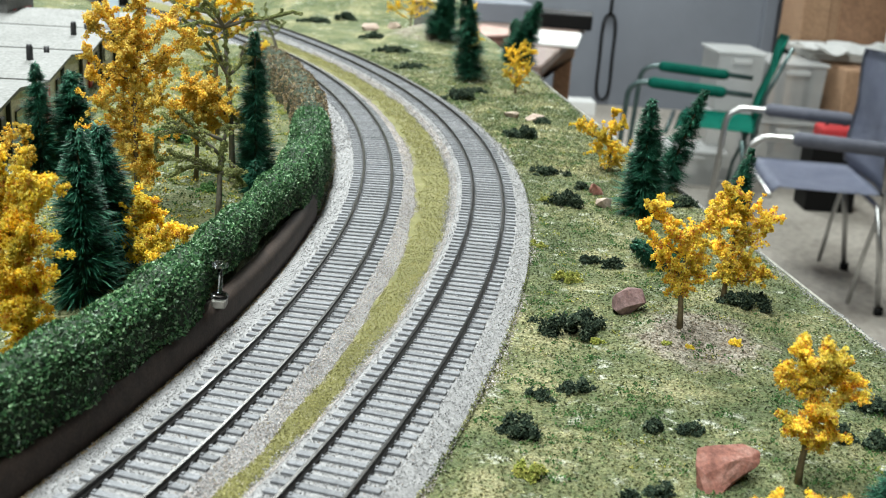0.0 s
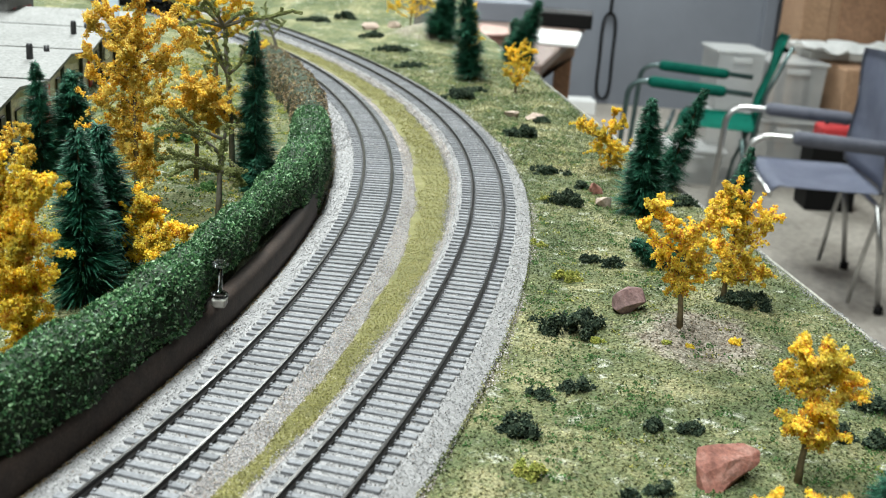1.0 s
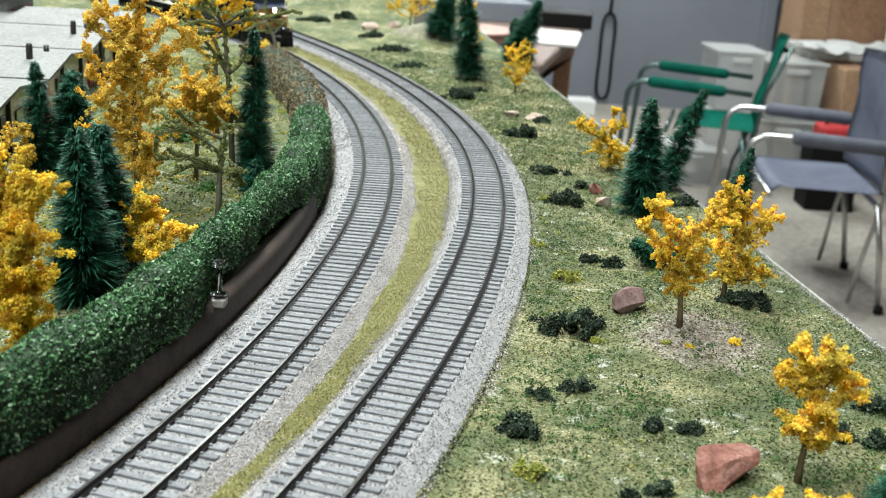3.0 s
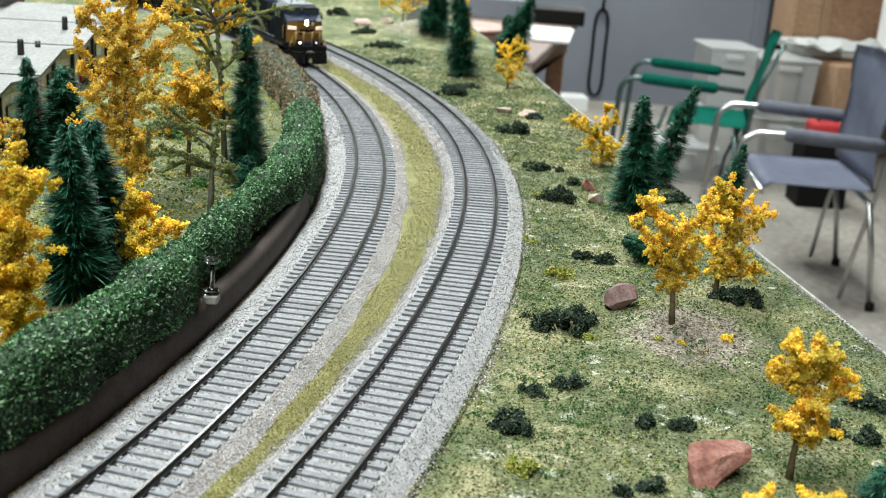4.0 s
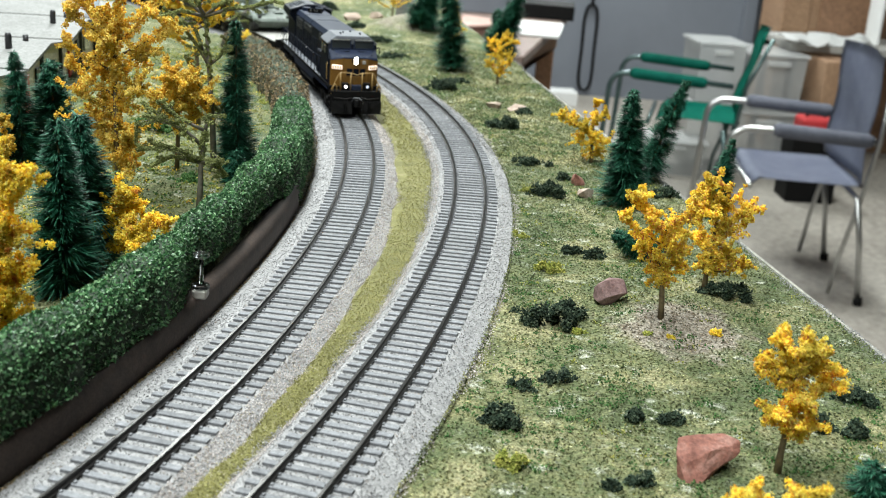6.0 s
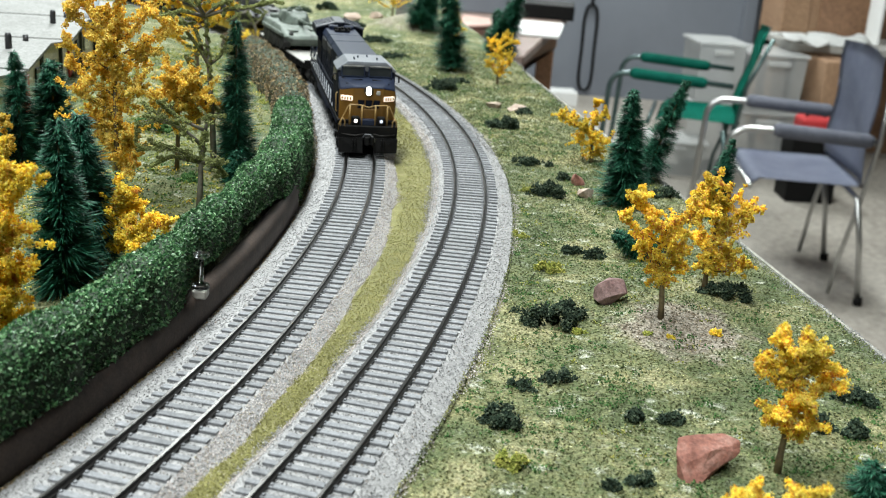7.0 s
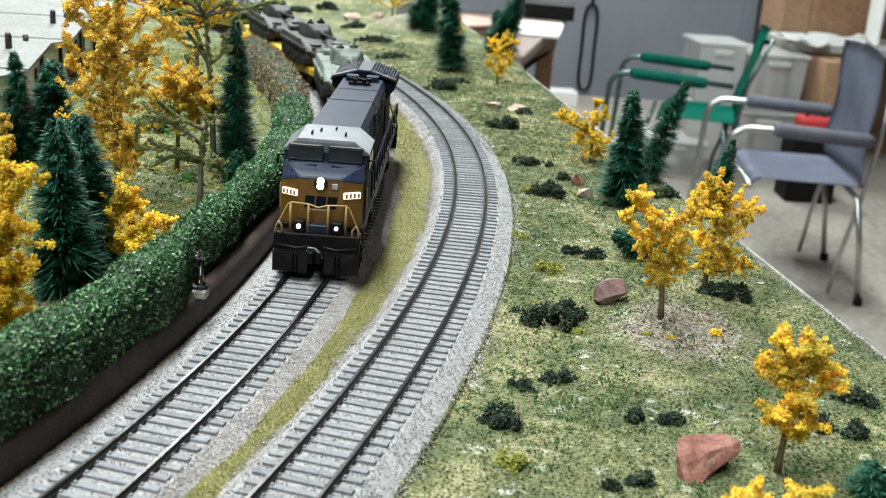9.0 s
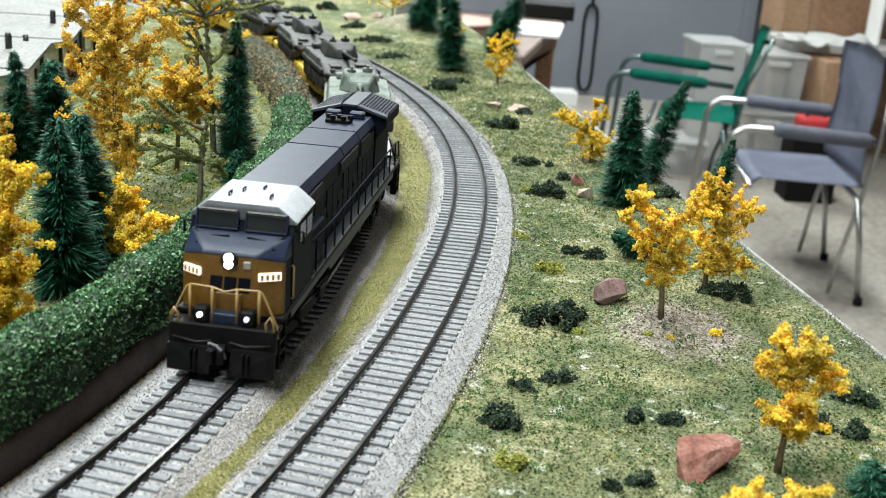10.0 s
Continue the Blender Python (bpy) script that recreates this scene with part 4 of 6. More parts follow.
def fir_tree(place, high, wide, lean, label):
    """A bottle-brush fir: a wire stem with thousands of drooping bristles, in millimetres."""
    z = LZ if place[2] > 0 else float(ground_z([place[0]], [place[1]])[0])
    root = empty("fir_tree", pose(place[0], place[1], z - 0.001, 0, lean, RNG.uniform(-60, 60) if abs(lean) < 4 else 0), label, "tree", "fir trees")
    h, w = high * 0.001, wide * 0.001
    bm = bmesh.new()
    tube(bm, [(0, 0, 0), (0, 0, h * 0.5), (0, 0, h * 0.98)], [0.0013, 0.0009, 0.0004], 6)
    part("trunk", bm, M["bark"], root)
    n = int(3500 + 12000 * min(1, h * w / 0.001))
    tufts = n // 24
    at = RNG.integers(0, tufts, n)
    t = np.clip((RNG.uniform(0, 1, tufts) ** 1.15)[at] + RNG.normal(size=n) * 0.012, 0, 1)
    zz = h * (0.07 + 0.93 * t)
    a = RNG.uniform(0, 2 * math.pi, tufts)[at] + RNG.normal(size=n) * 0.16
    long = RNG.uniform(0.72, 1.12, tufts)[at]
    reach = 1.2 * w * np.clip(1.06 - t, 0.08, 0.98) ** 0.58 * long * RNG.uniform(0.5, 1.1, n) * (1 + 0.14 * np.sin(a * 3 + zz * 260))
    droop = RNG.uniform(-0.42, 0.28, tufts)[at] + RNG.normal(size=n) * 0.08
    d = np.stack([np.cos(a), np.sin(a), -droop], 1)
    side = np.stack([-np.sin(a), np.cos(a), RNG.uniform(-0.6, 0.6, n)], 1) * (0.00010 + 0.00012 * RNG.uniform(0, 1, (n, 1))) * (1 + 0.3 * (w > 0.012))
    stem = np.stack([np.zeros(n), np.zeros(n), zz], 1)
    mid = stem + d * reach[:, None] * 0.7 + [0, 0, 0.0006]
    tip = stem + d * reach[:, None]
    verts = np.stack([stem, mid - side, mid + side, tip], 1).reshape(-1, 3)
    o = (np.arange(n) * 4)[:, None]
    faces = np.concatenate([o + [0, 1, 2], o + [1, 3, 2]], 0)
    tagged(raw_mesh("needles", verts, faces, M["needle"], root), kind="stuff")
    return root


for row in (((0.108, 0.602, 0), 64, 13.5, -1, "thick dark green bottle-brush fir"), ((0.131, 0.669, 0), 66, 11, 17, "slender leaning dark bottle-brush fir"),
            ((0.155, 0.588, 0), 45, 9, 8, "slim dark bottle-brush fir at the bench edge"), ((0.112, 0.506, 0), 26, 9, -62, "low tilted bottle-brush fir"),
            ((0.014, 1.041, 0), 86, 16, -6, "tall dark bottle-brush fir"), ((-0.021, 1.285, 0), 57, 20, 10, "broad dark bottle-brush fir"),
            ((0.058, 1.155, 0), 70, 18, 19, "leaning dark bottle-brush fir"), ((0.070, 1.169, 0), 50, 15, -14, "leaning dark bottle-brush fir"),
            ((0.136, 0.289, 0), 13, 7, -12, "low green bottle-brush sprig"),
            ((-0.129, 0.381, LZ), 63, 13, -1, "dense dark green bottle-brush fir behind the hedge"), ((-0.130, 0.414, LZ), 59, 15, -3, "dense dark green bottle-brush fir behind the hedge"),
            ((-0.206, 0.551, LZ), 58, 11, -2, "narrow dark bottle-brush fir"), ((-0.194, 0.567, LZ), 52, 15, -3, "plain dark green bottle-brush fir"),
            ((-0.100, 0.566, LZ), 79, 12, -2, "tall narrow dark green bottle-brush fir"), ((-0.097, 0.546, LZ), 18, 7, 2, "low green bottle-brush sprig")):
    fir_tree(*row)


def shrub(x, y, wide, high, mat="shrub", label="dark green clump of foam shrub", z=None):
    gz0 = float(ground_z([x], [y])[0]) if z is None else z
    w, h = wide * 0.001, high * 0.001 * 0.78
    n = int(220 + 40 * wide * max(1, high * 0.6))
    k = max(6, int(wide * 2.6))
    cx = np.clip(RNG.normal(size=k) * 0.55, -1.1, 1.1)
    cs = np.stack([cx * w, np.clip(RNG.normal(size=k) * 0.3, -0.6, 0.6) * w, RNG.uniform(0.1, 0.9, k) * h * (1 - 0.75 * cx * cx)], 1)
    pos = spread(cs, RNG.uniform(0.12, 0.36, k) * min(h, w), n) + RNG.normal(size=(n, 3)) * 0.0005
    pos[:, 2] = np.abs(pos[:, 2])
    v, f = strewn(FLAKE, pos, RNG.uniform(0.0003, 0.0008, n) * (1 + 0.4 * (y > 0.8)))
    ob = raw_mesh("shrub", v, f, M[mat])
    ob.matrix_world = pose(x, y, gz0 - 0.0004)
    return tagged(ob, label, "shrub", "shrubs")


for x, y, w, h in ((0.054, 0.414, 14, 11), (0.036, 0.353, 4, 6), (0.050, 0.359, 6, 5), (0.029, 0.322, 6, 11), (0.072, 0.330, 3, 5), (0.085, 0.331, 4, 5), (0.068, 0.290, 4, 5), (0.058, 0.285, 3, 4), (0.131, 0.451, 10, 9),
                   (0.071, 0.509, 5, 6), (0.080, 0.502, 5, 7), (0.067, 0.612, 10, 10), (0.063, 0.686, 13, 6), (0.081, 0.655, 5, 6), (0.052, 0.804, 12, 11), (0.070, 0.858, 5, 6), (0.006, 0.936, 13, 12), (0.153, 0.355, 6, 7),
                   (0.132, 0.331, 5, 8), (0.144, 0.327, 4, 8), (0.136, 0.626, 8, 7)):
    shrub(x, y, w, h)
for x, y, w, h in ((-0.042, 1.099, 15, 6), (-0.069, 1.224, 19, 9), (-0.097, 1.296, 13, 9), (-0.149, 1.484, 15, 12), (-0.183, 1.461, 22, 8), (0.02, 0.99, 9, 6)):
    shrub(x, y, w, h, label="low dark green shrub on the far bank")
for x, y, w, h, mt, lb in ((0.057, 0.477, 6, 6, "lime", "yellow-green tuft of ground foam"), (0.030, 0.293, 6, 5, "lime", "yellow-green tuft of ground foam"), (0.062, 0.62, 9, 5, "lime", "yellow-green tuft of ground foam"),
                           (0.046, 0.53, 6, 3, "lime", "yellow-green tuft of ground foam"), (0.116, 0.406, 1.9, 2.4, "autumn", "fallen tuft of yellow foliage"), (0.088, 0.402, 1.0, 1.0, "lime", "yellow-green tuft of ground foam"),
                           (0.097, 0.400, 0.7, 0.7, "autumn", "fallen tuft of yellow foliage"), (0.062, 0.404, 3, 2, "lime", "yellow-green tuft of ground foam")):
    shrub(x, y, w, h, mt, lb)
shrub(-0.118, 0.535, 11, 8, "moss", "bright green moss tuft behind the hedge", LZ)
shrub(-0.092, 0.62, 5, 8, "moss", "bright green moss tuft behind the hedge", LZ)
shrub(-0.17, 0.66, 12, 8, "moss", "bright green moss tuft", LZ)


WEDGE = ((-6.6, -9.6, 0), (-3.5, -9.0, 0.4), (-8.6, -5, 0), (-9.4, -2.5, 7.4), (-8.8, 1.5, 10.5), (-7.0, -5.5, 5.5), (-1.5, 5, 11), (6, 6.5, 10), (11.0, 5, 9), (10.6, 3, 7), (0.5, -2.2, 8.2), (-0.5, -5.5, 0.5), (6, 4.5, 0), (-6, 5, 0))


def rock(x, y, wide, high, mat, label, seed, deep=0.7, corners=()):
    r = np.random.default_rng(seed)
    bm = bmesh.new()
    for c in corners:
        bm.verts.new((c[0] * 0.001, c[1] * 0.001, c[2] * 0.001))
    for _ in range(0 if corners else 15):
        d = r.normal(size=3)
        d /= np.abs(d).max() ** 0.5 * np.linalg.norm(d) ** 0.5
        bm.verts.new((d[0] * wide * 0.001, d[1] * wide * 0.001 * deep, (0.42 + d[2] * 0.58) * high * 0.001))
    hull = bmesh.ops.convex_hull(bm, input=bm.verts[:])
    bmesh.ops.delete(bm, geom=[e for e in hull["geom_interior"] if isinstance(e, bmesh.types.BMVert)], context="VERTS")
    bmesh.ops.bevel(bm, geom=bm.edges[:], offset=0.00015, segments=1, affect="EDGES")
    bmesh.ops.subdivide_edges(bm, edges=bm.edges[:], cuts=2, use_grid_fill=True)
    for v in bm.verts:
        v.co += Vector(noise.noise_vector(v.co * 350)) * 0.00025 + Vector(noise.noise_vector(v.co * 130)) * 0.0009
    ob = part("rock", bm, M[mat])
    ob.matrix_world = pose(x, y, float(ground_z([x], [y])[0]) - 0.0008, 0, 0, 0 if corners else r.uniform(-20, 20))
    return tagged(ob, label, "rock", "rocks")


for row in ((0.078, 0.436, 7.4, 10.5, "plum_rock", "plum-brown angular rock on the turf", 3), (0.0885, 0.300, 9.6, 11.5, "red_rock", "large red-brown wedge-shaped angular rock", 8, 0.7, WEDGE), (0.089, 0.644, 4.9, 9.5, "red_rock", "small upright red-brown rock", 5),
            (0.090, 0.614, 5.7, 6.4, "tan_rock", "low pinkish tan rock", 6), (0.065, 0.873, 8.0, 6.2, "tan_rock", "flat tan rock in the turf", 12), (0.047, 0.876, 6.7, 5.6, "tan_rock", "flat tan rock in the turf", 14), (-0.108, 1.389, 11.3, 10, "tan_rock", "pale tan rock on the far bank", 15),
            (-0.083, 1.443, 11.0, 9.5, "tan_rock", "pale tan rock on the far bank", 16)):
    rock(*row)

# ---- clear plastic pin beside the hedge ----
pin = empty("clear_pin", pose(-0.0805, 0.3835, 0.0082), "small clear plastic lamp pin standing at the hedge foot", "lamp post")
bm = bmesh.new()
disc(bm, (0, 0, 0.0009), 0.0033, 0.0018, sides=20, bevel=0.0005)
part("foot", bm, M["lens"], pin)
bm = bmesh.new()
tube(bm, [(0, 0, 0.0018), (0.0003, 0, 0.006), (0.0002, 0, 0.0118)], [0.0011, 0.0007, 0.0008], 10)
part("stem", bm, M["lens"], pin)
bm = bmesh.new()
disc(bm, (0.0002, 0, 0.0128), 0.0030, 0.0019, sides=20, bevel=0.0006)
part("cap", bm, M["lens"], pin)
bm = bmesh.new()
box(bm, -0.0026, 0.0026, -0.0030, 0.0030, -0.0035, 0.0, 0.0006)
part("base_block", bm, M["fascia"], pin, "pale card base")

# ---- row of flat-roofed model houses ----


def house(i, x, y):
    root = empty("model_house", pose(x, y, LZ - 0.0005, 0, 0, 7), "cream model house with a white low-pitched roof and red door", "house", "row of model houses")
    L, D, H = 0.19, 0.126, 0.030
    bm = bmesh.new()
    prism(bm, [(-D / 2 + 0.004, 0), (D / 2 - 0.004, 0), (D / 2 - 0.004, H), (0, H + 0.005), (-D / 2 + 0.004, H)], -L, 0.0, "x")
    part("wall", bm, M["cream"], root)
    for sgn in (-1, 1):
        bm = bmesh.new()
        prism(bm, [(0, H + 0.0072), (sgn * D / 2, H + 0.0006), (sgn * D / 2, H - 0.0012), (0, H + 0.0052)], -L - 0.004, 0.006, "x")
        part("roof", bm, M["roof"], root)
    for k, yy in enumerate((-0.047, -0.018)):
        bm = bmesh.new()
        box(bm, 0.0002, 0.0016, yy - 0.0045, yy + 0.0045, 0.001, 0.024, 0.0003)
        part("door", bm, M["red"] if k == 0 else M["black"], root)
    for yy in (-0.006, 0.052):
        bm = bmesh.new()
        box(bm, 0.0, 0.0024, yy - 0.001, yy + 0.001, 0, H + 0.001)
        part("corner_post", bm, M["black"], root)
    bm = bmesh.new()
    box(bm, 0.0002, 0.0012, 0.010, 0.030, 0.012, 0.022, 0.0003)
    part("window", bm, M["glassdark"], root)
    for cx, cy, r, h in ((-0.016, -0.018, 0.0022, 0.006), (-0.012, 0.010, 0.0019, 0.0005)):
        bm = bmesh.new()
        tube(bm, [(cx, cy, H + 0.004), (cx, cy, H + 0.010 + h * 0.6), (cx, cy, H + 0.009 + h)], [r, r * 0.95, r * 0.7], 8)
        part("chimney", bm, M["black"], root)
    return root


for i, (x, y) in enumerate(((-0.240, 0.596), (-0.256, 0.726), (-0.272, 0.856), (-0.288, 0.986))):
    house(i, x, y)
# far small buildings and signs at the back of the layout
kiosk = empty("model_kiosk", pose(-0.41, 0.98, LZ), "small white model kiosk with red trim", "kiosk")
for nm, d, mt in (("body", (-0.03, 0.03, -0.03, 0.03, 0, 0.045), "roof"), ("roof", (-0.036, 0.036, -0.036, 0.036, 0.0452, 0.05), "edge"), ("red_panel", (0.0302, 0.032, -0.02, 0.02, 0.008, 0.036), "red")):
    bm = bmesh.new()
    box(bm, *d, 0.0006)
    part(nm, bm, M[mt], kiosk)
sign = empty("sign_post", pose(-0.287, 0.935, LZ), "pale blue and white model sign post", "sign")
bm = bmesh.new()
box(bm, -0.001, 0.001, -0.001, 0.001, 0, 0.03)
part("post", bm, M["steel"], sign)
bm = bmesh.new()
box(bm, -0.006, 0.006, -0.0008, 0.0008, 0.03, 0.075, 0.0003)
part("panel", bm, M["signal_blue"], sign)
shed = empty("model_shed", pose(-0.035, 1.46, 0.012), "small white model shed on the far bank", "shed")
for nm, d, mt in (("wall", (-0.022, 0.022, -0.016, 0.016, -0.02, 0.016), "roof"), ("door", (-0.006, 0.006, -0.0175, -0.0162, -0.004, 0.012), "deckgrey"), ("roof", (-0.025, 0.025, -0.019, 0.019, 0.0162, 0.019), "edge")):
    bm = bmesh.new()
    box(bm, *d, 0.0005)
    part(nm, bm, M[mt], shed)

# ---- the train (built in millimetres, x forward, then scaled into metres) ----
MM = 0.001


def mm_part(name, bm, material, parent, label=""):
    bmesh.ops.scale(bm, vec=(MM, MM, MM), verts=bm.verts)
    return part(name, bm, material, parent, label)


def hull(bm, pts, bevel=0.0):
    vs = [bm.verts.new(p) for p in pts]
    r = bmesh.ops.convex_hull(bm, input=vs)
    bad = [e for e in r["geom_interior"] if isinstance(e, bmesh.types.BMVert)]
    if bad:
        bmesh.ops.delete(bm, geom=bad, context="VERTS")
    bmesh.ops.dissolve_limit(bm, angle_limit=0.02, verts=bm.verts, edges=bm.edges)
    if bevel:
        bmesh.ops.bevel(bm, geom=bm.edges[:], offset=bevel, segments=2, affect="EDGES")


def bars(name, polylines, r, material, parent, label="", sides=6):
    bm = bmesh.new()
    for p in polylines:
        tube(bm, p, r, sides)
    return mm_part(name, bm, material, parent, label)


WHEELSETS = []


def wheelset(parent, x, r, gauge=14.6):
    ob = None
    bm = bmesh.new()
    for s in (-1, 1):
        disc(bm, (0, s * (gauge / 2 + 1.2), 0), r, 2.4, "y", 24, 0.2)
        disc(bm, (0, s * (gauge / 2 + 0.3), 0), r + 0.7, 0.6, "y", 24)
        for k in range(4):
            a = k * math.pi / 2
            disc(bm, (math.cos(a) * r * 0.55, s * (gauge / 2 + 2.5), math.sin(a) * r * 0.55), r * 0.16, 0.25, "y", 8)
    tube(bm, [(0, -gauge / 2, 0), (0, gauge / 2, 0)], 1.1, 8)
    ob = mm_part("wheelset", bm, M["steel"], parent, "steel wheels on an axle")
    ob.location = (x * MM, 0, r * MM)
    WHEELSETS.append((ob, x * MM, r * MM))
    return ob


def bogie(parent, x, turn, axles, r, long, mat):
    bm = bmesh.new()
    for s in (-1, 1):
        y = s * 13.2
        prism(bm, [(-long, r + 4.2), (-long, r + 1.5), (-long * 0.8, r - 2.2), (-long * 0.55, r - 1.6), (-long * 0.3, r - 3.2), (long * 0.3, r - 3.2), (long * 0.55, r - 1.6), (long * 0.8, r - 2.2), (long, r + 1.5), (long, r + 4.2)], y - 1.1, y + 1.1, "y", 0.3)
        for a in axles:
            box(bm, a - 2.6, a + 2.6, y + s * 1.0 - 0.9, y + s * 1.0 + 0.9, r - 2.4, r + 2.6, 0.4)
            tube(bm, [(a + 6, y + s * 1.6, r + 0.5), (a + 6, y + s * 1.6, r + 4.5)], 1.3, 8)
        tube(bm, [(-long * 0.9, y + s * 1.7, r + 2.8), (long * 0.9, y + s * 1.7, r + 2.8)], 0.45, 6)
    box(bm, -6, 6, -12.4, 12.4, r + 0.8, r + 5, 0.5)
    t = mm_part("truck", bm, mat, parent, "black truck side frames")
    t.matrix_basis = pose(x * MM, 0, 0, 0, 0, turn)
    for a in axles:
        wheelset(t, a, r)
    return t


def coupler(parent, x, s):
    bm = bmesh.new()
    box(bm, x, x + s * 6, -1.5, 1.5, 8.2, 11.2, 0.3)
    prism(bm, [(x + s * 5, -2.6), (x + s * 9, -2.6), (x + s * 10, -0.4), (x + s * 7, 0.2), (x + s * 9.6, 1.4), (x + s * 8.6, 3.0), (x + s * 5, 2.4)], 7.4, 12.2, "z", 0.3)
    mm_part("coupler", bm, M["under"], parent)


def locomotive():
    root = empty("diesel_locomotive", pose(0, 0, 0), "dark blue and ochre model diesel locomotive with lit headlights", "locomotive")
    # frame, deck and tank
    bm = bmesh.new()
    box(bm, -117, 112, -17.6, 17.6, 17.4, 19.2, 0.3)
    box(bm, 111.5, 118, -17.6, 17.6, 15.2, 17.0, 0.3)
    box(bm, -108, 108, -15.2, 15.2, 12.8, 17.4, 0.4)
    mm_part("frame", bm, M["under"], root)
    for s in (-1, 1):
        bm = bmesh.new()
        prism(bm, [(-100, 17.3), (-100, 14.6), (-44, 14.6), (-40, 12.0), (40, 12.0), (44, 14.6), (100, 14.6), (100, 17.3)], s * 16.2, s * 17.3, "y", 0.15)
        mm_part("side_sill", bm, M["slate"], root)
    bm = bmesh.new()
    prism(bm, [(-14.5, 12.6), (-15.5, 9), (-12, 4.0), (12, 4.0), (15.5, 9), (14.5, 12.6)], -33, 31, "x", 0.5)
    mm_part("fuel_tank", bm, M["under"], root)
    # Walkways over the dark deck; their pale tone stands for light from above.
    for s in (-1, 1):
        bm = bmesh.new()
        box(bm, -104, 73, s * 12.6, s * 17.5, 19.25, 19.75, 0.1)
        mm_part("walkway", bm, M["sheenslate"], root, "slate walkway paled for the light from above")
    # long hood in three lengths, with doors and roof panels
    bm = bmesh.new()
    prism(bm, [(-12.3, 19.3), (12.3, 19.3), (12.3, 47.6), (10.4, 50.2), (-10.4, 50.2), (-12.3, 47.6)], -70, 76, "x", 0.3)
    mm_part("long_hood", bm, M["navy"], root)
    for x0, x1 in ((2.4, 74), (-30, 0.8), (-66, -31.4)):
        bm = bmesh.new()
        prism(bm, [(-12.7, 47.4), (-10.8, 50.9), (10.8, 50.9), (12.7, 47.4), (12.4, 47.2), (10.4, 50.25), (-10.4, 50.25), (-12.4, 47.2)], x0, x1, "x")
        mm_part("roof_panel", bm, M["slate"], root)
    for s in (-1, 1):
        for k in range(13):
            x = 66 - k * 10
            bm = bmesh.new()
            box(bm, x - 4.5, x + 4.5, s * 12.3, s * 12.75, 21, 40 if k % 3 else 34, 0.15)
            box(bm, x + 3.2, x + 3.8, s * 12.7, s * 13.0, 29, 31)
            mm_part("hood_door", bm, M["navy"], root)
        for x0, x1, z0, z1 in ((40, 62, 41, 46.2), (-26, 8, 41, 46.2), (-62, -34, 38, 46)):
            bm = bmesh.new()
            box(bm, x0, x1, s * 12.3, s * 12.9, z0, z1, 0.15)
            for j in range(int((x1 - x0) / 1.6)):
                box(bm, x0 + 0.5 + j * 1.6, x0 + 1.2 + j * 1.6, s * 12.8, s * 13.2, z0 + 0.5, z1 - 0.5)
            mm_part("side_grille", bm, M["grille"], root)
    # blister boxes on the left flank beside the cab
    for s in (-1, 1):
        bm = bmesh.new()
        box(bm, 50, 74, s * 12.3, s * 16.2, 19.3, 36, 0.5)
        mm_part("equipment_box", bm, M["navy"], root)
    # radiator cab with wings
    bm = bmesh.new()
    prism(bm, [(-13, 19.3), (13, 19.3), (13, 40), (17.6, 46), (17.6, 50.6), (4.0, 54.6), (-4.0, 54.6), (-17.6, 50.6), (-17.6, 46), (-13, 40)], -105, -69, "x", 0.3)
    mm_part("radiator_cab", bm, M["navy"], root)
    for s in (-1, 1):
        bm = bmesh.new()
        tilt = math.atan2(4.0, 13.6)
        m = Matrix.Translation((-87, s * 10.9, 52.75)) @ Matrix.Rotation(-s * tilt, 4, "X")
        box(bm, -15.8, 15.8, -6.1, 6.1, -0.3, 0.25, turn=m)
        g0 = mm_part("radiator_grille", bm, M["grille"], root)
        bm = bmesh.new()
        for k in range(22):
            box(bm, -15.4 + k * 1.466 - 0.13, -15.4 + k * 1.466 + 0.13, -6.0, 6.0, 0.25, 0.6, turn=m)
        for k in range(9):
            box(bm, -15.8, 15.8, -6 + k * 1.5 - 0.15, -6 + k * 1.5 + 0.15, 0.3, 0.7, turn=m)
        mm_part("grille_screen", bm, M["midslate"], g0)
        bm = bmesh.new()
        box(bm, 15.9, 20.5, -7.0, 7.2, -0.5, 0.7, 0.1, turn=m)
        mm_part("wing_edge", bm, M["midslate"], root)
    bm = bmesh.new()
    box(bm, -104.8, -69.2, -3.6, 3.6, 54.5, 55.3, 0.15)
    mm_part("ridge_walk", bm, M["midslate"], root)
    # exhaust and roof boxes
    bm = bmesh.new()
    box(bm, -52, -44, -6, 5, 50.8, 52.6, 0.4)
    for k in range(5):
        disc(bm, (-48 + (k % 2) * 3, -5 + k * 2.4, 53.2), 1.3, 2.0, "z", 10)
    mm_part("exhaust", bm, M["under"], root)
    for y in (-5.5, 5.5):
        bm = bmesh.new()
        box(bm, -62, -57, y - 3.4, y + 3.4, 50.8, 54.0, 0.6)
        mm_part("roof_box", bm, M["slate"], root)
    # cab
    bm = bmesh.new()
    hull(bm, [(x, s * y, z) for s in (-1, 1) for x, y, z in ((74, 17.3, 19.3), (100, 17.3, 19.3), (74, 17.3, 46.8), (97.8, 17.3, 46.2), (100, 17.3, 42.5), (74, 12.0, 51.0), (96.6, 12.0, 50.2))], 0.25)
    cab = mm_part("cab", bm, M["navy"], root)
    # Cab roof, its reflection of the ceiling lamps put into a paler slate.
    bm = bmesh.new()
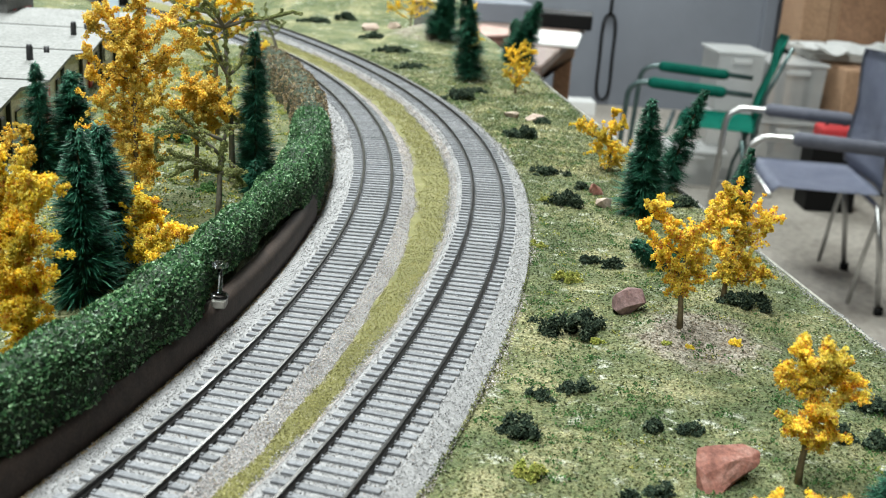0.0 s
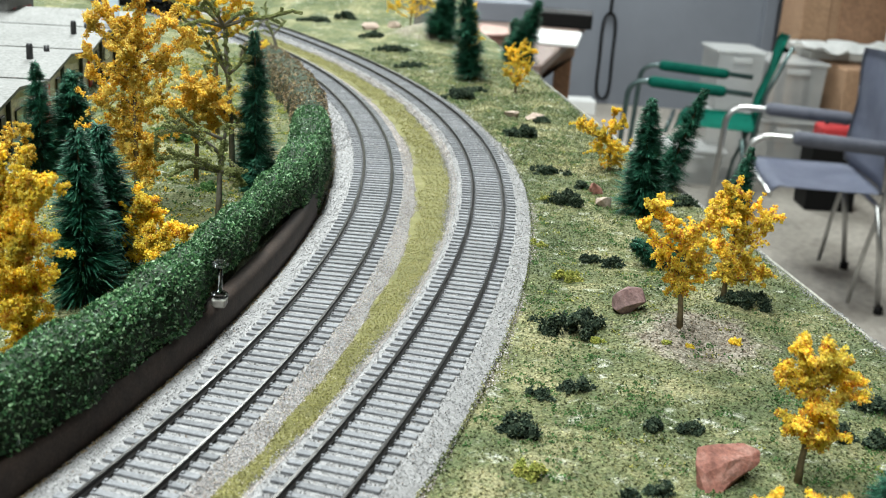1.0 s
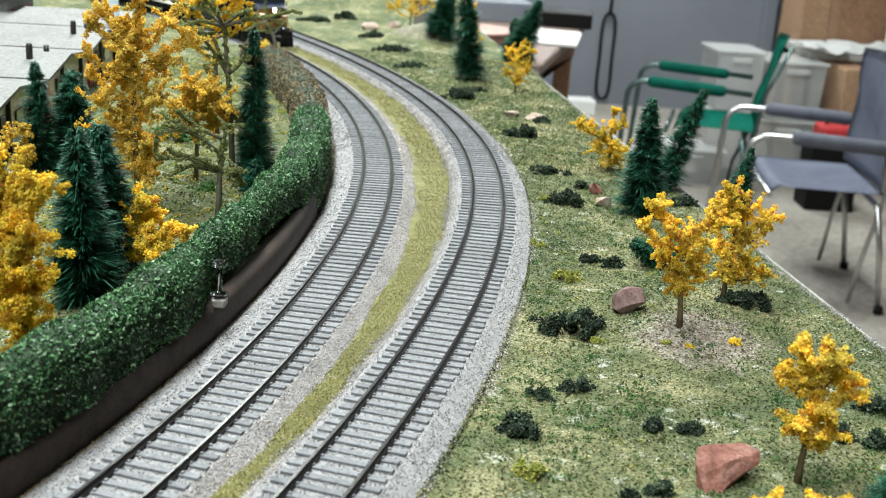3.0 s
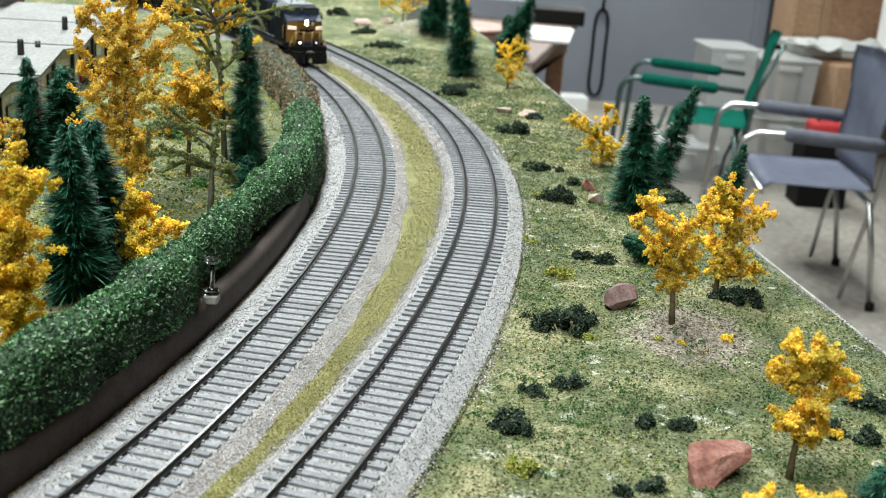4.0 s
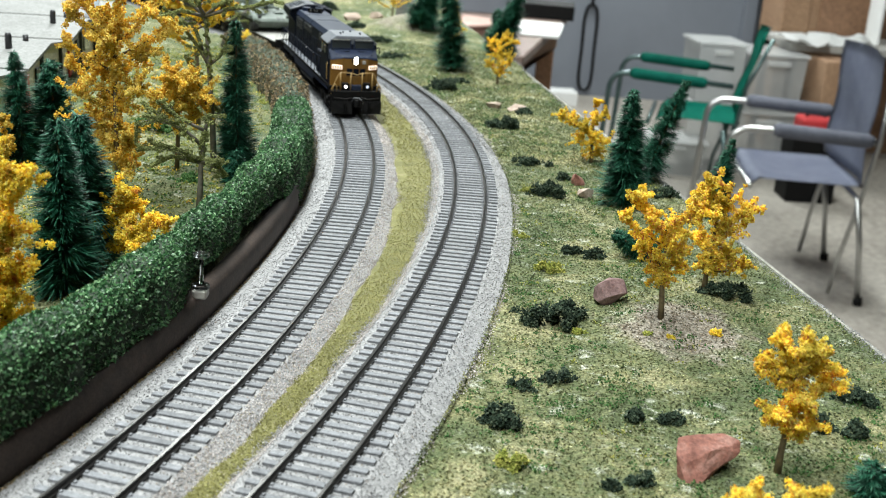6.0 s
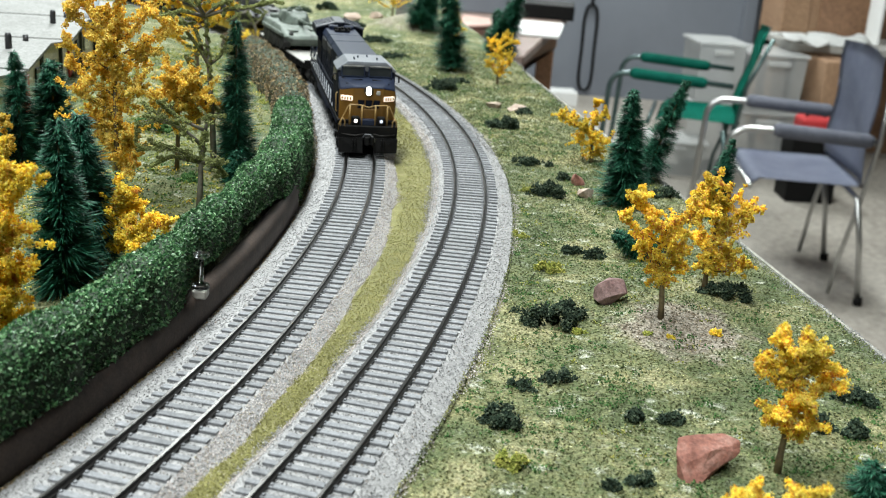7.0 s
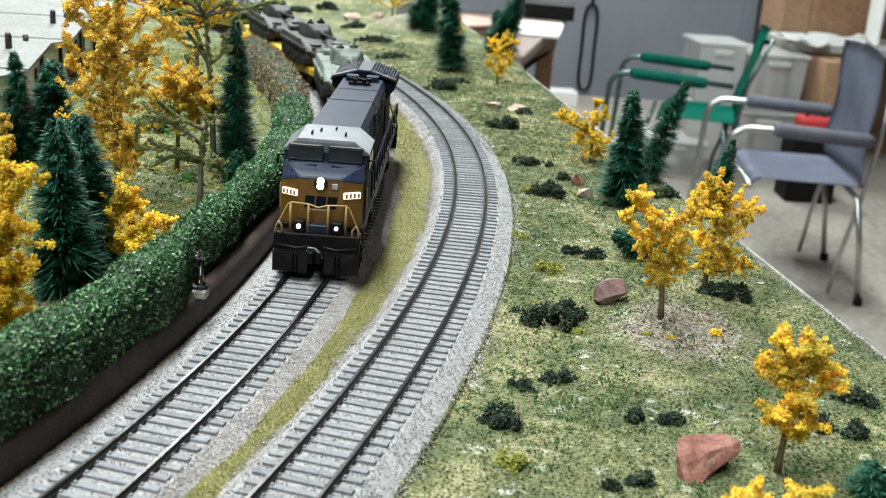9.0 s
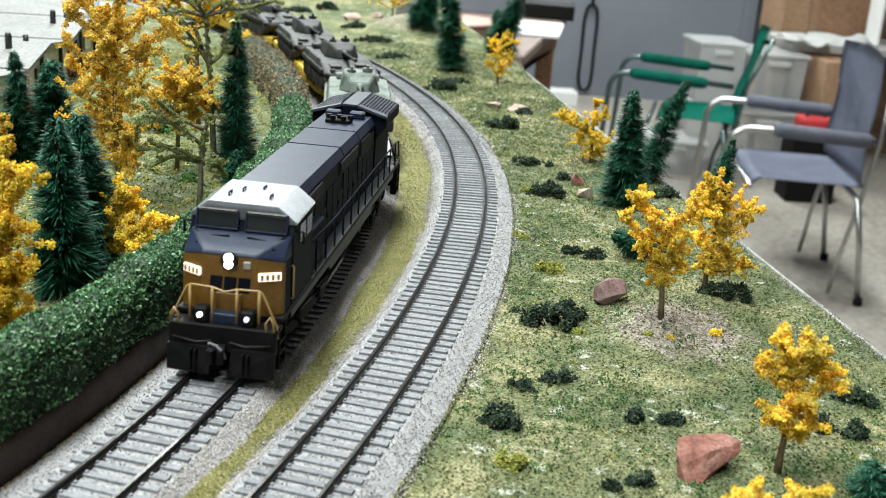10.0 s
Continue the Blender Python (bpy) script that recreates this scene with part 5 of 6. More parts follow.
    hull(bm, [(x, s * y, z) for s in (-1, 1) for x, y, z in ((73, 17.9, 46.8), (98.6, 17.9, 46.2), (73, 12.3, 51.1), (99.4, 12.3, 50.5), (73, 11.6, 52.6), (99.0, 11.6, 51.9), (73, 17.9, 47.6), (98.6, 17.9, 47.0))], 0.2)
    roof = mm_part("cab_roof", bm, M["sheenslate"], cab, "slate cab roof with the ceiling's sheen in its colour")
    for x, y in ((90, 7), (90, -7), (80, 2), (84, -4)):
        bm = bmesh.new()
        tube(bm, [(x - 1.5, y, 51.8), (x - 1.5, y, 53.2), (x + 1.5, y, 53.2), (x + 1.5, y, 51.8)], 0.35, 6)
        mm_part("lift_ring", bm, M["slate"], roof)
    # windscreen halves with frames and wipers
    lean = math.atan2(2.2, 7.7)
    for s in (-1, 1):
        m = Matrix.Translation((99.25, s * 8.2, 46.1)) @ Matrix.Rotation(-lean * 0.95, 4, "Y")
        bm = bmesh.new()
        box(bm, -0.5, 0.35, -6.6, 6.6, -2.7, 2.7, 0.2, turn=m)
        w = mm_part("windscreen", bm, M["glassdark"], cab, "dark cab glass")
        bm = bmesh.new()
        for z in (-2.95, 2.95):
            box(bm, -0.5, 0.75, -7.0, 7.0, z - 0.3, z + 0.3, 0.1, turn=m)
        for y in (-6.85, 6.85):
            box(bm, -0.5, 0.75, y - 0.3, y + 0.3, -3.2, 3.2, 0.1, turn=m)
        mm_part("window_frame", bm, M["slate"], w)
        bm = bmesh.new()
        box(bm, 0.7, 1.3, -6.4, 6.4, 2.9, 3.35, turn=m)
        mm_part("visor", bm, M["deckgrey"], w)
    for s in (-1, 1):
        bm = bmesh.new()
        for x in (80, 89):
            box(bm, x - 3.6, x + 3.6, s * 17.25, s * 17.75, 38.5, 45, 0.2)
        mm_part("side_window", bm, M["glassdark"], cab, "dark cab glass")
        bars("mirror", [[(97, s * 17.3, 44), (97.5, s * 20, 44), (97.5, s * 20, 40)]], 0.5, M["under"], cab)
    # nose: ochre faceted front below, slate slope above
    bm = bmesh.new()
    hull(bm, [(x, s * 16.9, z) for s in (-1, 1) for x, z in ((99.5, 17.2), (107.3, 17.2), (99.5, 36.5), (107.3, 36.5))], 0.2)
    mm_part("nose_flank", bm, M["navy"], root)
    plan = [(107.2, -16.9), (108.6, -16.6), (112.8, -8.8), (112.8, 8.8), (108.6, 16.6), (107.2, 16.9)]
    bm = bmesh.new()
    hull(bm, [(x, y, 17.2) for x, y in plan] + [(x - (0.5 if x > 105 else 0), y, 36.6 if abs(y) > 12 else 38.4) for x, y in plan], 0.3)
    nose = mm_part("nose", bm, M["ochre"], root, "ochre painted nose")
    bm = bmesh.new()
    hull(bm, [(99.5, s * 17.05, 36.2) for s in (-1, 1)] + [(108.2, s * 16.65, 36.4) for s in (-1, 1)] + [(112.4, s * 8.8, 38.3) for s in (-1, 1)] + [(99.6, s * 16.8, 43.0) for s in (-1, 1)] + [(107.6, s * 16.2, 37.6) for s in (-1, 1)] + [(111.8, s * 8.6, 39.2) for s in (-1, 1)], 0.25)
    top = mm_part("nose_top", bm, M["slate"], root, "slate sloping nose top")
    for s in (-1, 1):
        bars("wiper", [[(103.5, s * 3, 42.0), (103.5, s * 12, 41.2), (101.2, s * 15, 42.6)]], 0.4, M["under"], top)
        bm = bmesh.new()
        box(bm, 104.5, 107.5, s * 6, s * 13, 39.4, 40.5, 0.3)
        mm_part("hatch", bm, M["navy"], top)
    # lights and boards
    bm = bmesh.new()
    disc(bm, (112.7, 0, 36.9), 2.7, 1.6, "x", 20)
    head = mm_part("headlight_housing", bm, M["under"], nose)
    for z in (38.1, 35.9):
        bm = bmesh.new()
        disc(bm, (113.5, 0, z), 1.45, 0.6, "x", 16)
        mm_part("headlight", bm, M["lit"], head, "lit white headlight")
    bm = bmesh.new()
    box(bm, 112.3, 113.1, 4.6, 7.0, 34.6, 37.0, 0.2)
    mm_part("nose_plate", bm, M["deckgrey"], nose)
    for s in (-1, 1):
        m = Matrix.Translation((110.75, s * 12.7, 32.1)) @ Matrix.Rotation(s * math.atan2(4.2, 7.8), 4, "Z")
        bm = bmesh.new()
        box(bm, -0.6, 0.45, -3.7, 3.7, -1.35, 1.35, 0.2, turn=m)
        b = mm_part("number_board", bm, M["board"], nose, "glowing number board")
        bm = bmesh.new()
        for k in range(4):
            box(bm, 0.45, 0.6, -2.6 + k * 1.75 - 0.45, -2.6 + k * 1.75 + 0.45, -0.9, 0.9, turn=m)
        mm_part("number_strip", bm, M["gold"], b)
    # emblem drawn as plain slanted blocks
    bm = bmesh.new()
    for y0 in (-6.4, -1.8, 2.8):
        prism(bm, [(y0, 26.6), (y0 + 3.8, 26.6), (y0 + 4.2, 31.4), (y0 + 0.4, 31.4)], 112.4, 112.95, "x")
    mm_part("emblem", bm, M["navy"], nose, "dark block emblem")
    bm = bmesh.new()
    box(bm, 112.3, 113.0, -4.4, 4.4, 18.2, 26.0, 0.2)
    mm_part("nose_door", bm, M["ochre"], nose)
    # platform, pilot and plough
    bm = bmesh.new()
    box(bm, 116.8, 119.6, -17.4, 17.4, 8.5, 17.2, 0.4)
    pilot = mm_part("pilot", bm, M["under"], root, "black pilot sheet")
    bm = bmesh.new()
    box(bm, 113.5, 117.5, -5.0, 5.0, 17.0, 20.6, 0.4)
    mm_part("step_plate", bm, M["slate"], root, "slate step plate")
    # Thin tube added in place of the pale highlight along the coupler.
    bars("brake_hose", [[(121.5, -3.6, 10.5), (124.5, -2.6, 13.2), (126.5, 0.4, 13.6), (126.8, 2.6, 11.6), (125.6, 3.2, 9.2)]], 0.38, M["tie"], pilot, "grey arc standing for the coupler's highlight")
    bm = bmesh.new()
    for s in (-1, 1):
        hull_pts = [(119.4, s * 3.4, 10.2), (119.4, s * 17.6, 10.2), (120.6, s * 3.4, 10.2), (120.6, s * 17.6, 10.2), (122.8, s * 3.2, 1.6), (121.4, s * 17.4, 1.6), (121.6, s * 3.2, 1.6), (120.2, s * 17.4, 1.6)]
        bm2 = bmesh.new()
        hull(bm2, hull_pts)
        me = bpy.data.meshes.new("tmp")
        bm2.to_mesh(me)
        bm2.free()
        bm.from_mesh(me)
        bpy.data.meshes.remove(me)
    for y in (-8.5, 8.5):
        for k in (-0.8, 0.8):
            box(bm, 120.8, 123.2, y + k - 0.25, y + k + 0.25, 2.4, 9.5)
    mm_part("snow_plough", bm, M["under"], pilot, "black plough plates")
    coupler(root, 118.5, 1)
    coupler(root, -118.5, -1)
    for s in (-1, 1):
        bm = bmesh.new()
        box(bm, 114.2, 118.4, s * 7.6 - 2.4, s * 7.6 + 2.4, 17.2, 22.4, 0.6)
        pod = mm_part("ditch_light", bm, M["under"], root)
        bm = bmesh.new()
        disc(bm, (118.5, s * 7.6, 20.0), 0.9, 0.8, "x", 16)
        mm_part("lens", bm, M["dimlit" if s < 0 else "faintlit"], pod, "lit lens")
    # handrails at the front
    H = 28.7
    bars("front_handrail", [[(117.2, -17.4, 14), (117.2, -17.2, 18), (117.2, -12.2, H), (117.2, -11.0, H + 0.7), (117.2, -4.0, H + 0.4), (117.2, 0, H - 0.8), (117.2, 4.0, H + 0.4), (117.2, 11.0, H + 0.7), (117.2, 12.2, H), (117.2, 17.2, 18), (117.2, 17.4, 14)]], 0.37, M["gold"], root, "tan front handrail")
    for y in (-11.2, -4.0, 4.0, 11.2):
        bars("handrail_post", [[(117.2, y, 17.0), (117.2, y, H + 0.5)]], 0.55, M["gold"], root, "tan front handrail")
    for s in (-1, 1):
        bars("grab_iron", [[(118.8, s * 14.2, 15), (119.8, s * 14.2, 20), (119.8, s * 15.6, 22), (119.8, s * 16.6, 20), (118.8, s * 16.6, 15)]], 0.4, M["gold"], root)
        bars("uncoupling_lever", [[(120, s * 16, 12.5), (121.3, s * 8, 11.8), (121.3, s * 3, 12.8)]], 0.3, M["rail"], root)
        for x in (112, -114):
            bm = bmesh.new()
            for z in (3.5, 7.5, 11.5):
                box(bm, x - 3.2, x + 3.2, s * 14.8, s * 17.8, z, z + 0.7)
            box(bm, x - 3.8, x - 3.2, s * 14.6, s * 17.8, 3, 17.4)
            box(bm, x + 3.2, x + 3.8, s * 14.6, s * 17.8, 3, 17.4)
            mm_part("steps", bm, M["under"], root)
        # side rails
        bars("side_handrail", [[(73, s * 17.2, 33.0), (40, s * 17.2, 31.5), (-60, s * 17.2, 31.5), (-104, s * 17.2, 31.5), (-112, s * 17.2, 30.5), (-116, s * 17.2, 22)]], 0.38, M["navy"], root)
        for k in range(12):
            x = 66 - k * 15.4
            bars("handrail_post", [[(x, s * 17.3, 17.6), (x, s * 17.2, 31.6)]], 0.38, M["navy"], root)
        bars("grab_rail", [[(101, s * 17.2, 22), (101, s * 18.0, 22.5), (101, s * 18.0, 33), (101, s * 17.2, 33.5)]], 0.35, M["gold"], root)
    bars("rear_handrail", [[(-116.8, -17, 15), (-116.8, -12, 30), (-116.8, 0, 28.6), (-116.8, 12, 30), (-116.8, 17, 15)]], 0.42, M["slate"], root)
    bm = bmesh.new()
    box(bm, -119.6, -116.9, -17.4, 17.4, 5.5, 19.4, 0.4)
    mm_part("rear_pilot", bm, M["under"], root)
    bogie(root, 73, -3.9, (-24, 0, 24), 5.9, 33, M["under"])
    bogie(root, -73, 3.9, (-24, 0, 24), 5.9, 33, M["under"])
    return root


def flat_car(long, deck, label, side=None):
    root = empty("flat_car", pose(0, 0, 0), label, "flat car", "flat cars")
    h = long / 2
    bm = bmesh.new()
    prism(bm, [(-h, 14.6), (-h, 10.5), (-h + 22, 9.6), (-h * 0.55, 7.4), (h * 0.55, 7.4), (h - 22, 9.6), (h, 10.5), (h, 14.6)], -17.2, 17.2, "y", 0.3)
    body = mm_part("body", bm, M[side or deck], root)
    bm = bmesh.new()
    n = int(long / 3.2)
    for k in range(n):
        box(bm, -h + k * long / n + 0.15, -h + (k + 1) * long / n - 0.15, -17.0, 17.0, 14.55, 15.2)
    mm_part("deck_boards", bm, M[deck], body)
    for s in (-1, 1):
        bm = bmesh.new()
        for k in range(int(long / 14)):
            box(bm, -h + 6 + k * 14, -h + 8 + k * 14, s * 17.1, s * 18.0, 11.2, 14.2, 0.1)
        mm_part("stake_pockets", bm, M[side or deck], body)
    for e in (-1, 1):
        bm = bmesh.new()
        box(bm, e * h, e * (h + 1.2), -16.8, 16.8, 9.8, 16.8, 0.2)
        mm_part("end_sill", bm, M["under"], root)
        coupler(root, e * (h - 4), e)
        bars("brake_staff", [[(e * (h + 0.6), 11, 15), (e * (h + 0.6), 11, 24)]], 0.4, M["under"], root)
        bogie(root, e * (h - 24), -e * 0.029 * (h - 24) * 1.75, (-9.5, 9.5), 5.0, 14, M["under"])
    return root


def tank(paint, label, gun, size=1.14):
    """A tracked vehicle with turret, resting on its treads."""
    root = empty("toy_tank", pose(0, 0, 0), label, "toy tank", "toy tanks")
    bm = bmesh.new()
    hull(bm, [(x, s * y, z) for s in (-1, 1) for x, y, z in ((-38, 11.5, 4.5), (34, 11.5, 3.5), (-39, 17.5, 11), (36, 17.5, 10), (-39, 16.0, 16.2), (14, 16.0, 16.2), (38, 15.5, 11.2), (40, 12, 9.0))], 0.4)
    body = mm_part("hull", bm, M[paint], root)
    for s in (-1, 1):
        bm = bmesh.new()
        box(bm, -37, 34, s * 17.3, s * 18.2, 10.6, 13.0, 0.3)
        for k in range(6):
            box(bm, -36.5 + k * 11.7, -26 + k * 11.7, s * 18.1, s * 18.6, 10.2, 12.6, 0.2)
        mm_part("side_skirt", bm, M[paint], body)
        bm = bmesh.new()
        prism(bm, [(-36, 1.2), (-33, 0.0), (29, 0.0), (34, 2.5), (36, 6.5), (34, 9.6), (-36, 9.6), (-38, 6)], s * 12.2, s * 17.2, "y", 0.3)
        for k in range(22):
            box(bm, -34 + k * 2.9, -33 + k * 2.9, s * 12.0, s * 17.4, -0.0, 0.5)
        tr = mm_part("tread", bm, M["tread"], root)
        for k in range(6):
            bm = bmesh.new()
            disc(bm, (-28 + k * 11, s * 17.3, 4.2), 4.0, 0.9, "y", 16, 0.2)
            mm_part("road_wheel", bm, M["darkcamo"], tr)
    bm = bmesh.new()
    hull(bm, [(x - 4, s * y, z) for s in (-1, 1) for x, y, z in ((-17, 9, 16.0), (8, 11, 16.0), (16, 5, 16.4), (-17, 9.5, 21), (-14, 8, 24.5), (6, 8, 24.8), (14, 4.5, 21.5))], 0.5)
    tur = mm_part("turret", bm, M[paint], root)
    bm = bmesh.new()
    tube(bm, [(8, 0, 19.6), (16, 0, 19.8), (16.2, 0, 19.8), (gun, 0, 20.4)], [2.0, 1.6, 0.9, 0.75], 10)
    disc(bm, (gun - 2, 0, 20.4), 1.15, 4, "x", 10)
    mm_part("gun", bm, M[paint], tur)
    for x, y, r, h in ((-8, 4.2, 2.8, 2.2), (-4, -4.5, 2.4, 1.6)):
        bm = bmesh.new()
        disc(bm, (x, y, 24.6 + h / 2), r, h, "z", 14, 0.3)
        box(bm, x - 1.0, x + 1.6, y - 0.8, y + 0.8, 24.6 + h, 24.6 + h + 1.6, 0.2)
        mm_part("hatch", bm, M[paint], tur)
    bm = bmesh.new()
    box(bm, -24.5, -20, -8, 8, 17.5, 22, 0.6)
    for k in range(5):
        box(bm, -24.8, -24.3, -7.5 + k * 3.6, -7.0 + k * 3.6, 17, 23)
    mm_part("stowage_rack", bm, M["darkcamo"], tur)
    for y, w in ((-9, 7), (7, 9)):
        bm = bmesh.new()
        box(bm, -36, -30, y - w / 2, y + w / 2, 16.2, 19.5, 0.7)
        mm_part("stowage_box", bm, M[paint], body)
    bm = bmesh.new()
    box(bm, 22, 30, -12, -5, 13.2, 14.6, 0.4)
    box(bm, 20, 27, 4, 11, 13.8, 15.2, 0.4)
    mm_part("front_hatches", bm, M[paint], body)
    for s in (-1, 1):
        bm = bmesh.new()
        box(bm, 34, 37, s * 12 - 1.4, s * 12 + 1.4, 11.2, 13.6, 0.4)
        mm_part("headlamp_guard", bm, M["darkcamo"], body)
    for ob in root.children_recursive:
        ob.data.transform(Matrix.Scale(size, 4))
    return root


LOCO = locomotive()
CAR_A = flat_car(170, "deckgrey", "pale-decked model flat car carrying a toy tank", "under")
CAR_B = flat_car(270, "yellow", "yellow model flat car carrying two toy tanks")
CAR_C = flat_car(270, "yellow", "yellow model flat car carrying two toy tanks")
TANK_A = tank("camo", "pale green camouflaged toy tank riding a flat car", 46)
TANKS_B = [tank("darkcamo", "dark grey-green toy tank riding a yellow flat car", 44) for _ in range(2)]
TANKS_C = [tank("darkcamo", "dark grey-green toy tank riding a yellow flat car", 44) for _ in range(2)]

# ---- chairs, tables and clutter of the hall ----


def arm_chair(m, fabric, foam, label, frame_label, high=0.47, pad=0.12, rest=-0.2, fore=0.0, tubes="chrome", lean=0.065, seat_x=0.0, depth=0.41, back_x=0.0):
    """A tubular folding arm-chair, front towards +x."""
    root = empty("folding_chair", m, label, "chair", "folding chairs")
    for s in (-1, 1):
        y = s * 0.305
        bend = [(fore + 0.20 + 0.07 * math.cos(a), y, 0.56 + 0.07 * math.sin(a)) for a in (math.radians(d) for d in range(0, 91, 15))]
        bm = bmesh.new()
        tube(bm, [(fore + 0.30, y, 0.0), (fore + 0.282, y, 0.3), *bend, (0.05, y, 0.63), (-0.22, y, 0.618)], 0.0125, 10)
        part("arm_frame", bm, M[tubes], root, frame_label)
        bm = bmesh.new()
        tube(bm, [(pad, y, 0.633), (pad - 0.02, y, 0.633), (rest, y, 0.621), (rest - 0.02, y, 0.62)], [0.017, 0.026, 0.026, 0.018], 12)
        part("armrest", bm, M[foam], root, "foam armrest sleeve")
        bm = bmesh.new()
        tube(bm, [(-0.27, s * 0.275, 0.0), (-0.24, s * 0.275, 0.22), (-0.20, s * 0.275, 0.41)], 0.011, 8)
        part("rear_leg", bm, M[tubes], root, frame_label)
        bm = bmesh.new()
        tube(bm, [(-0.16, s * 0.26, 0.03), (-0.18, s * 0.265, 0.2), (back_x - 0.215, s * 0.27, 0.40), (back_x - 0.24, s * 0.285, 0.62), (back_x - 0.235 - lean, s * 0.285, 0.45 + high)], 0.009, 8)
        part("back_post", bm, M[tubes], root, frame_label)
        for x in (fore + 0.30, -0.27):
            bm = bmesh.new()
            tube(bm, [(x, s * (0.305 if x > 0 else 0.275), -0.0), (x, s * (0.305 if x > 0 else 0.275), 0.03)], 0.017, 8)
            part("foot_cap", bm, M["under"], root)
    for x, z in ((0.22, 0.415), (-0.17, 0.40)):
        bm = bmesh.new()
        tube(bm, [(x + seat_x, -0.28, z), (x + seat_x, 0.28, z)], 0.011, 8)
        part("cross_bar", bm, M[tubes], root, frame_label)
    bm = bmesh.new()
    n = 12
    grid = [[bm.verts.new((seat_x - 0.19 + depth * i / n, -0.265 + 0.53 * j / n, 0.445 - 0.018 * math.sin(math.pi * i / n) * math.sin(math.pi * j / n) - 0.03 * (i == n))) for j in range(n + 1)] for i in range(n + 1)]
    for i in range(n):
        for j in range(n):
            bm.faces.new((grid[i][j], grid[i + 1][j], grid[i + 1][j + 1], grid[i][j + 1]))
    bmesh.ops.solidify(bm, geom=bm.faces[:], thickness=0.008)
    for f in bm.faces:
        f.smooth = True
    part("seat", bm, M[fabric], root)
    bm = bmesh.new()
    grid = [[bm.verts.new((back_x - 0.195 - lean * i / n - 0.02 * math.sin(math.pi * j / n) + 0.006 * math.sin(9 * i / n + 5 * j / n), -0.29 + 0.58 * j / n, 0.46 + high * i / n + 0.01 * math.sin(math.pi * j / n) * (i == n))) for j in range(n + 1)] for i in range(n + 1)]
    for i in range(n):
        for j in range(n):
            bm.faces.new((grid[i][j], grid[i][j + 1], grid[i + 1][j + 1], grid[i + 1][j]))
    bmesh.ops.solidify(bm, geom=bm.faces[:], thickness=0.022)
    for f in bm.faces:
        f.smooth = True
    part("backrest", bm, M[fabric], root)
    return root


arm_chair(pose(1.375, 4.1965, FLOOR_Z, 0, 0, 174.6), "blueweb", "bluefoam", "blue-grey fabric folding arm-chair with bare metal tubes", "bare aluminium tube", 0.45, 0.14, -0.19, 0.02, lean=0.012, seat_x=-0.035)
arm_chair(pose(1.185, 5.307, FLOOR_Z, 0, 0, 166.15), "greenweb", "greenfoam", "green fabric folding arm-chair with foam armrests", "dark teal tube", 0.39, 0.243, -0.083, 0.06, "tealtube", lean=0.09, seat_x=-0.08, depth=0.38, back_x=-0.035)


def crate(name, x, y, z, w, d, h, mat, label, cat, turn=0, lid=True):
    root = empty(name, pose(x, y, z, 0, 0, turn), label, cat)
    bm = bmesh.new()
    t = 0.006
    hull_out = [(-w / 2 * 0.93, -d / 2 * 0.93), (w / 2 * 0.93, -d / 2 * 0.93), (w / 2 * 0.93, d / 2 * 0.93), (-w / 2 * 0.93, d / 2 * 0.93)]
    lo = [bm.verts.new((a, b, 0)) for a, b in hull_out]
    hi = [bm.verts.new((a / 0.93, b / 0.93, h)) for a, b in hull_out]
    bm.faces.new(lo[::-1])
    for k in range(4):
        bm.faces.new((lo[k], lo[(k + 1) % 4], hi[(k + 1) % 4], hi[k]))
    bmesh.ops.solidify(bm, geom=bm.faces[:], thickness=t)
    part("body", bm, M[mat], root)
    bm = bmesh.new()
    box(bm, -w / 2 - 0.012, w / 2 + 0.012, -d / 2 - 0.012, d / 2 + 0.012, h + 0.001, h + 0.018, 0.005)
    part("lid", bm, M[mat], root)
    bm = bmesh.new()
    box(bm, -w * 0.2, w * 0.2, -d / 2 - 0.02, -d / 2 - 0.002, h * 0.84, h * 0.93, 0.004)
    part("handle", bm, M[mat], root)
    return root


def carton(x, y, z, w, d, h, label, turn=0):
    root = empty("cardboard_box", pose(x, y, z, 0, 0, turn), label, "box", "cardboard boxes")
    bm = bmesh.new()
    box(bm, -w / 2, w / 2, -d / 2, d / 2, 0, h, 0.004)
    part("body", bm, M["card"], root)
    bm = bmesh.new()
    box(bm, -w / 2 + 0.002, w / 2 - 0.002, -d / 2 + 0.002, -0.002, h + 0.0005, h + 0.005, 0.001)
    box(bm, -w / 2 + 0.002, w / 2 - 0.002, 0.002, d / 2 - 0.002, h + 0.0005, h + 0.005, 0.001)
    part("flap", bm, M["card"], root)
    bm = bmesh.new()
    box(bm, -w / 2 - 0.0006, w / 2 + 0.0006, -0.03, 0.03, h + 0.0055, h + 0.0062)
    part("tape", bm, M["wood"], root)
    return root


crate("storage_bin", 1.80, 6.15, FLOOR_Z, 0.33, 0.42, 0.33, "bin", "cloudy plastic storage bin on the floor", "storage bin")
crate("storage_bin", 1.80, 6.15, FLOOR_Z + 0.352, 0.31, 0.40, 0.29, "bin", "cloudy plastic storage bin stacked on another", "storage bin", 3)
crate("storage_bin", 1.51, 6.12, FLOOR_Z, 0.26, 0.34, 0.36, "bin", "narrow cloudy plastic storage bin on the floor", "storage bin", -3)
crate("storage_bin", 1.50, 6.12, FLOOR_Z + 0.382, 0.25, 0.32, 0.30, "bin", "narrow cloudy plastic storage bin stacked on another", "storage bin", 4)
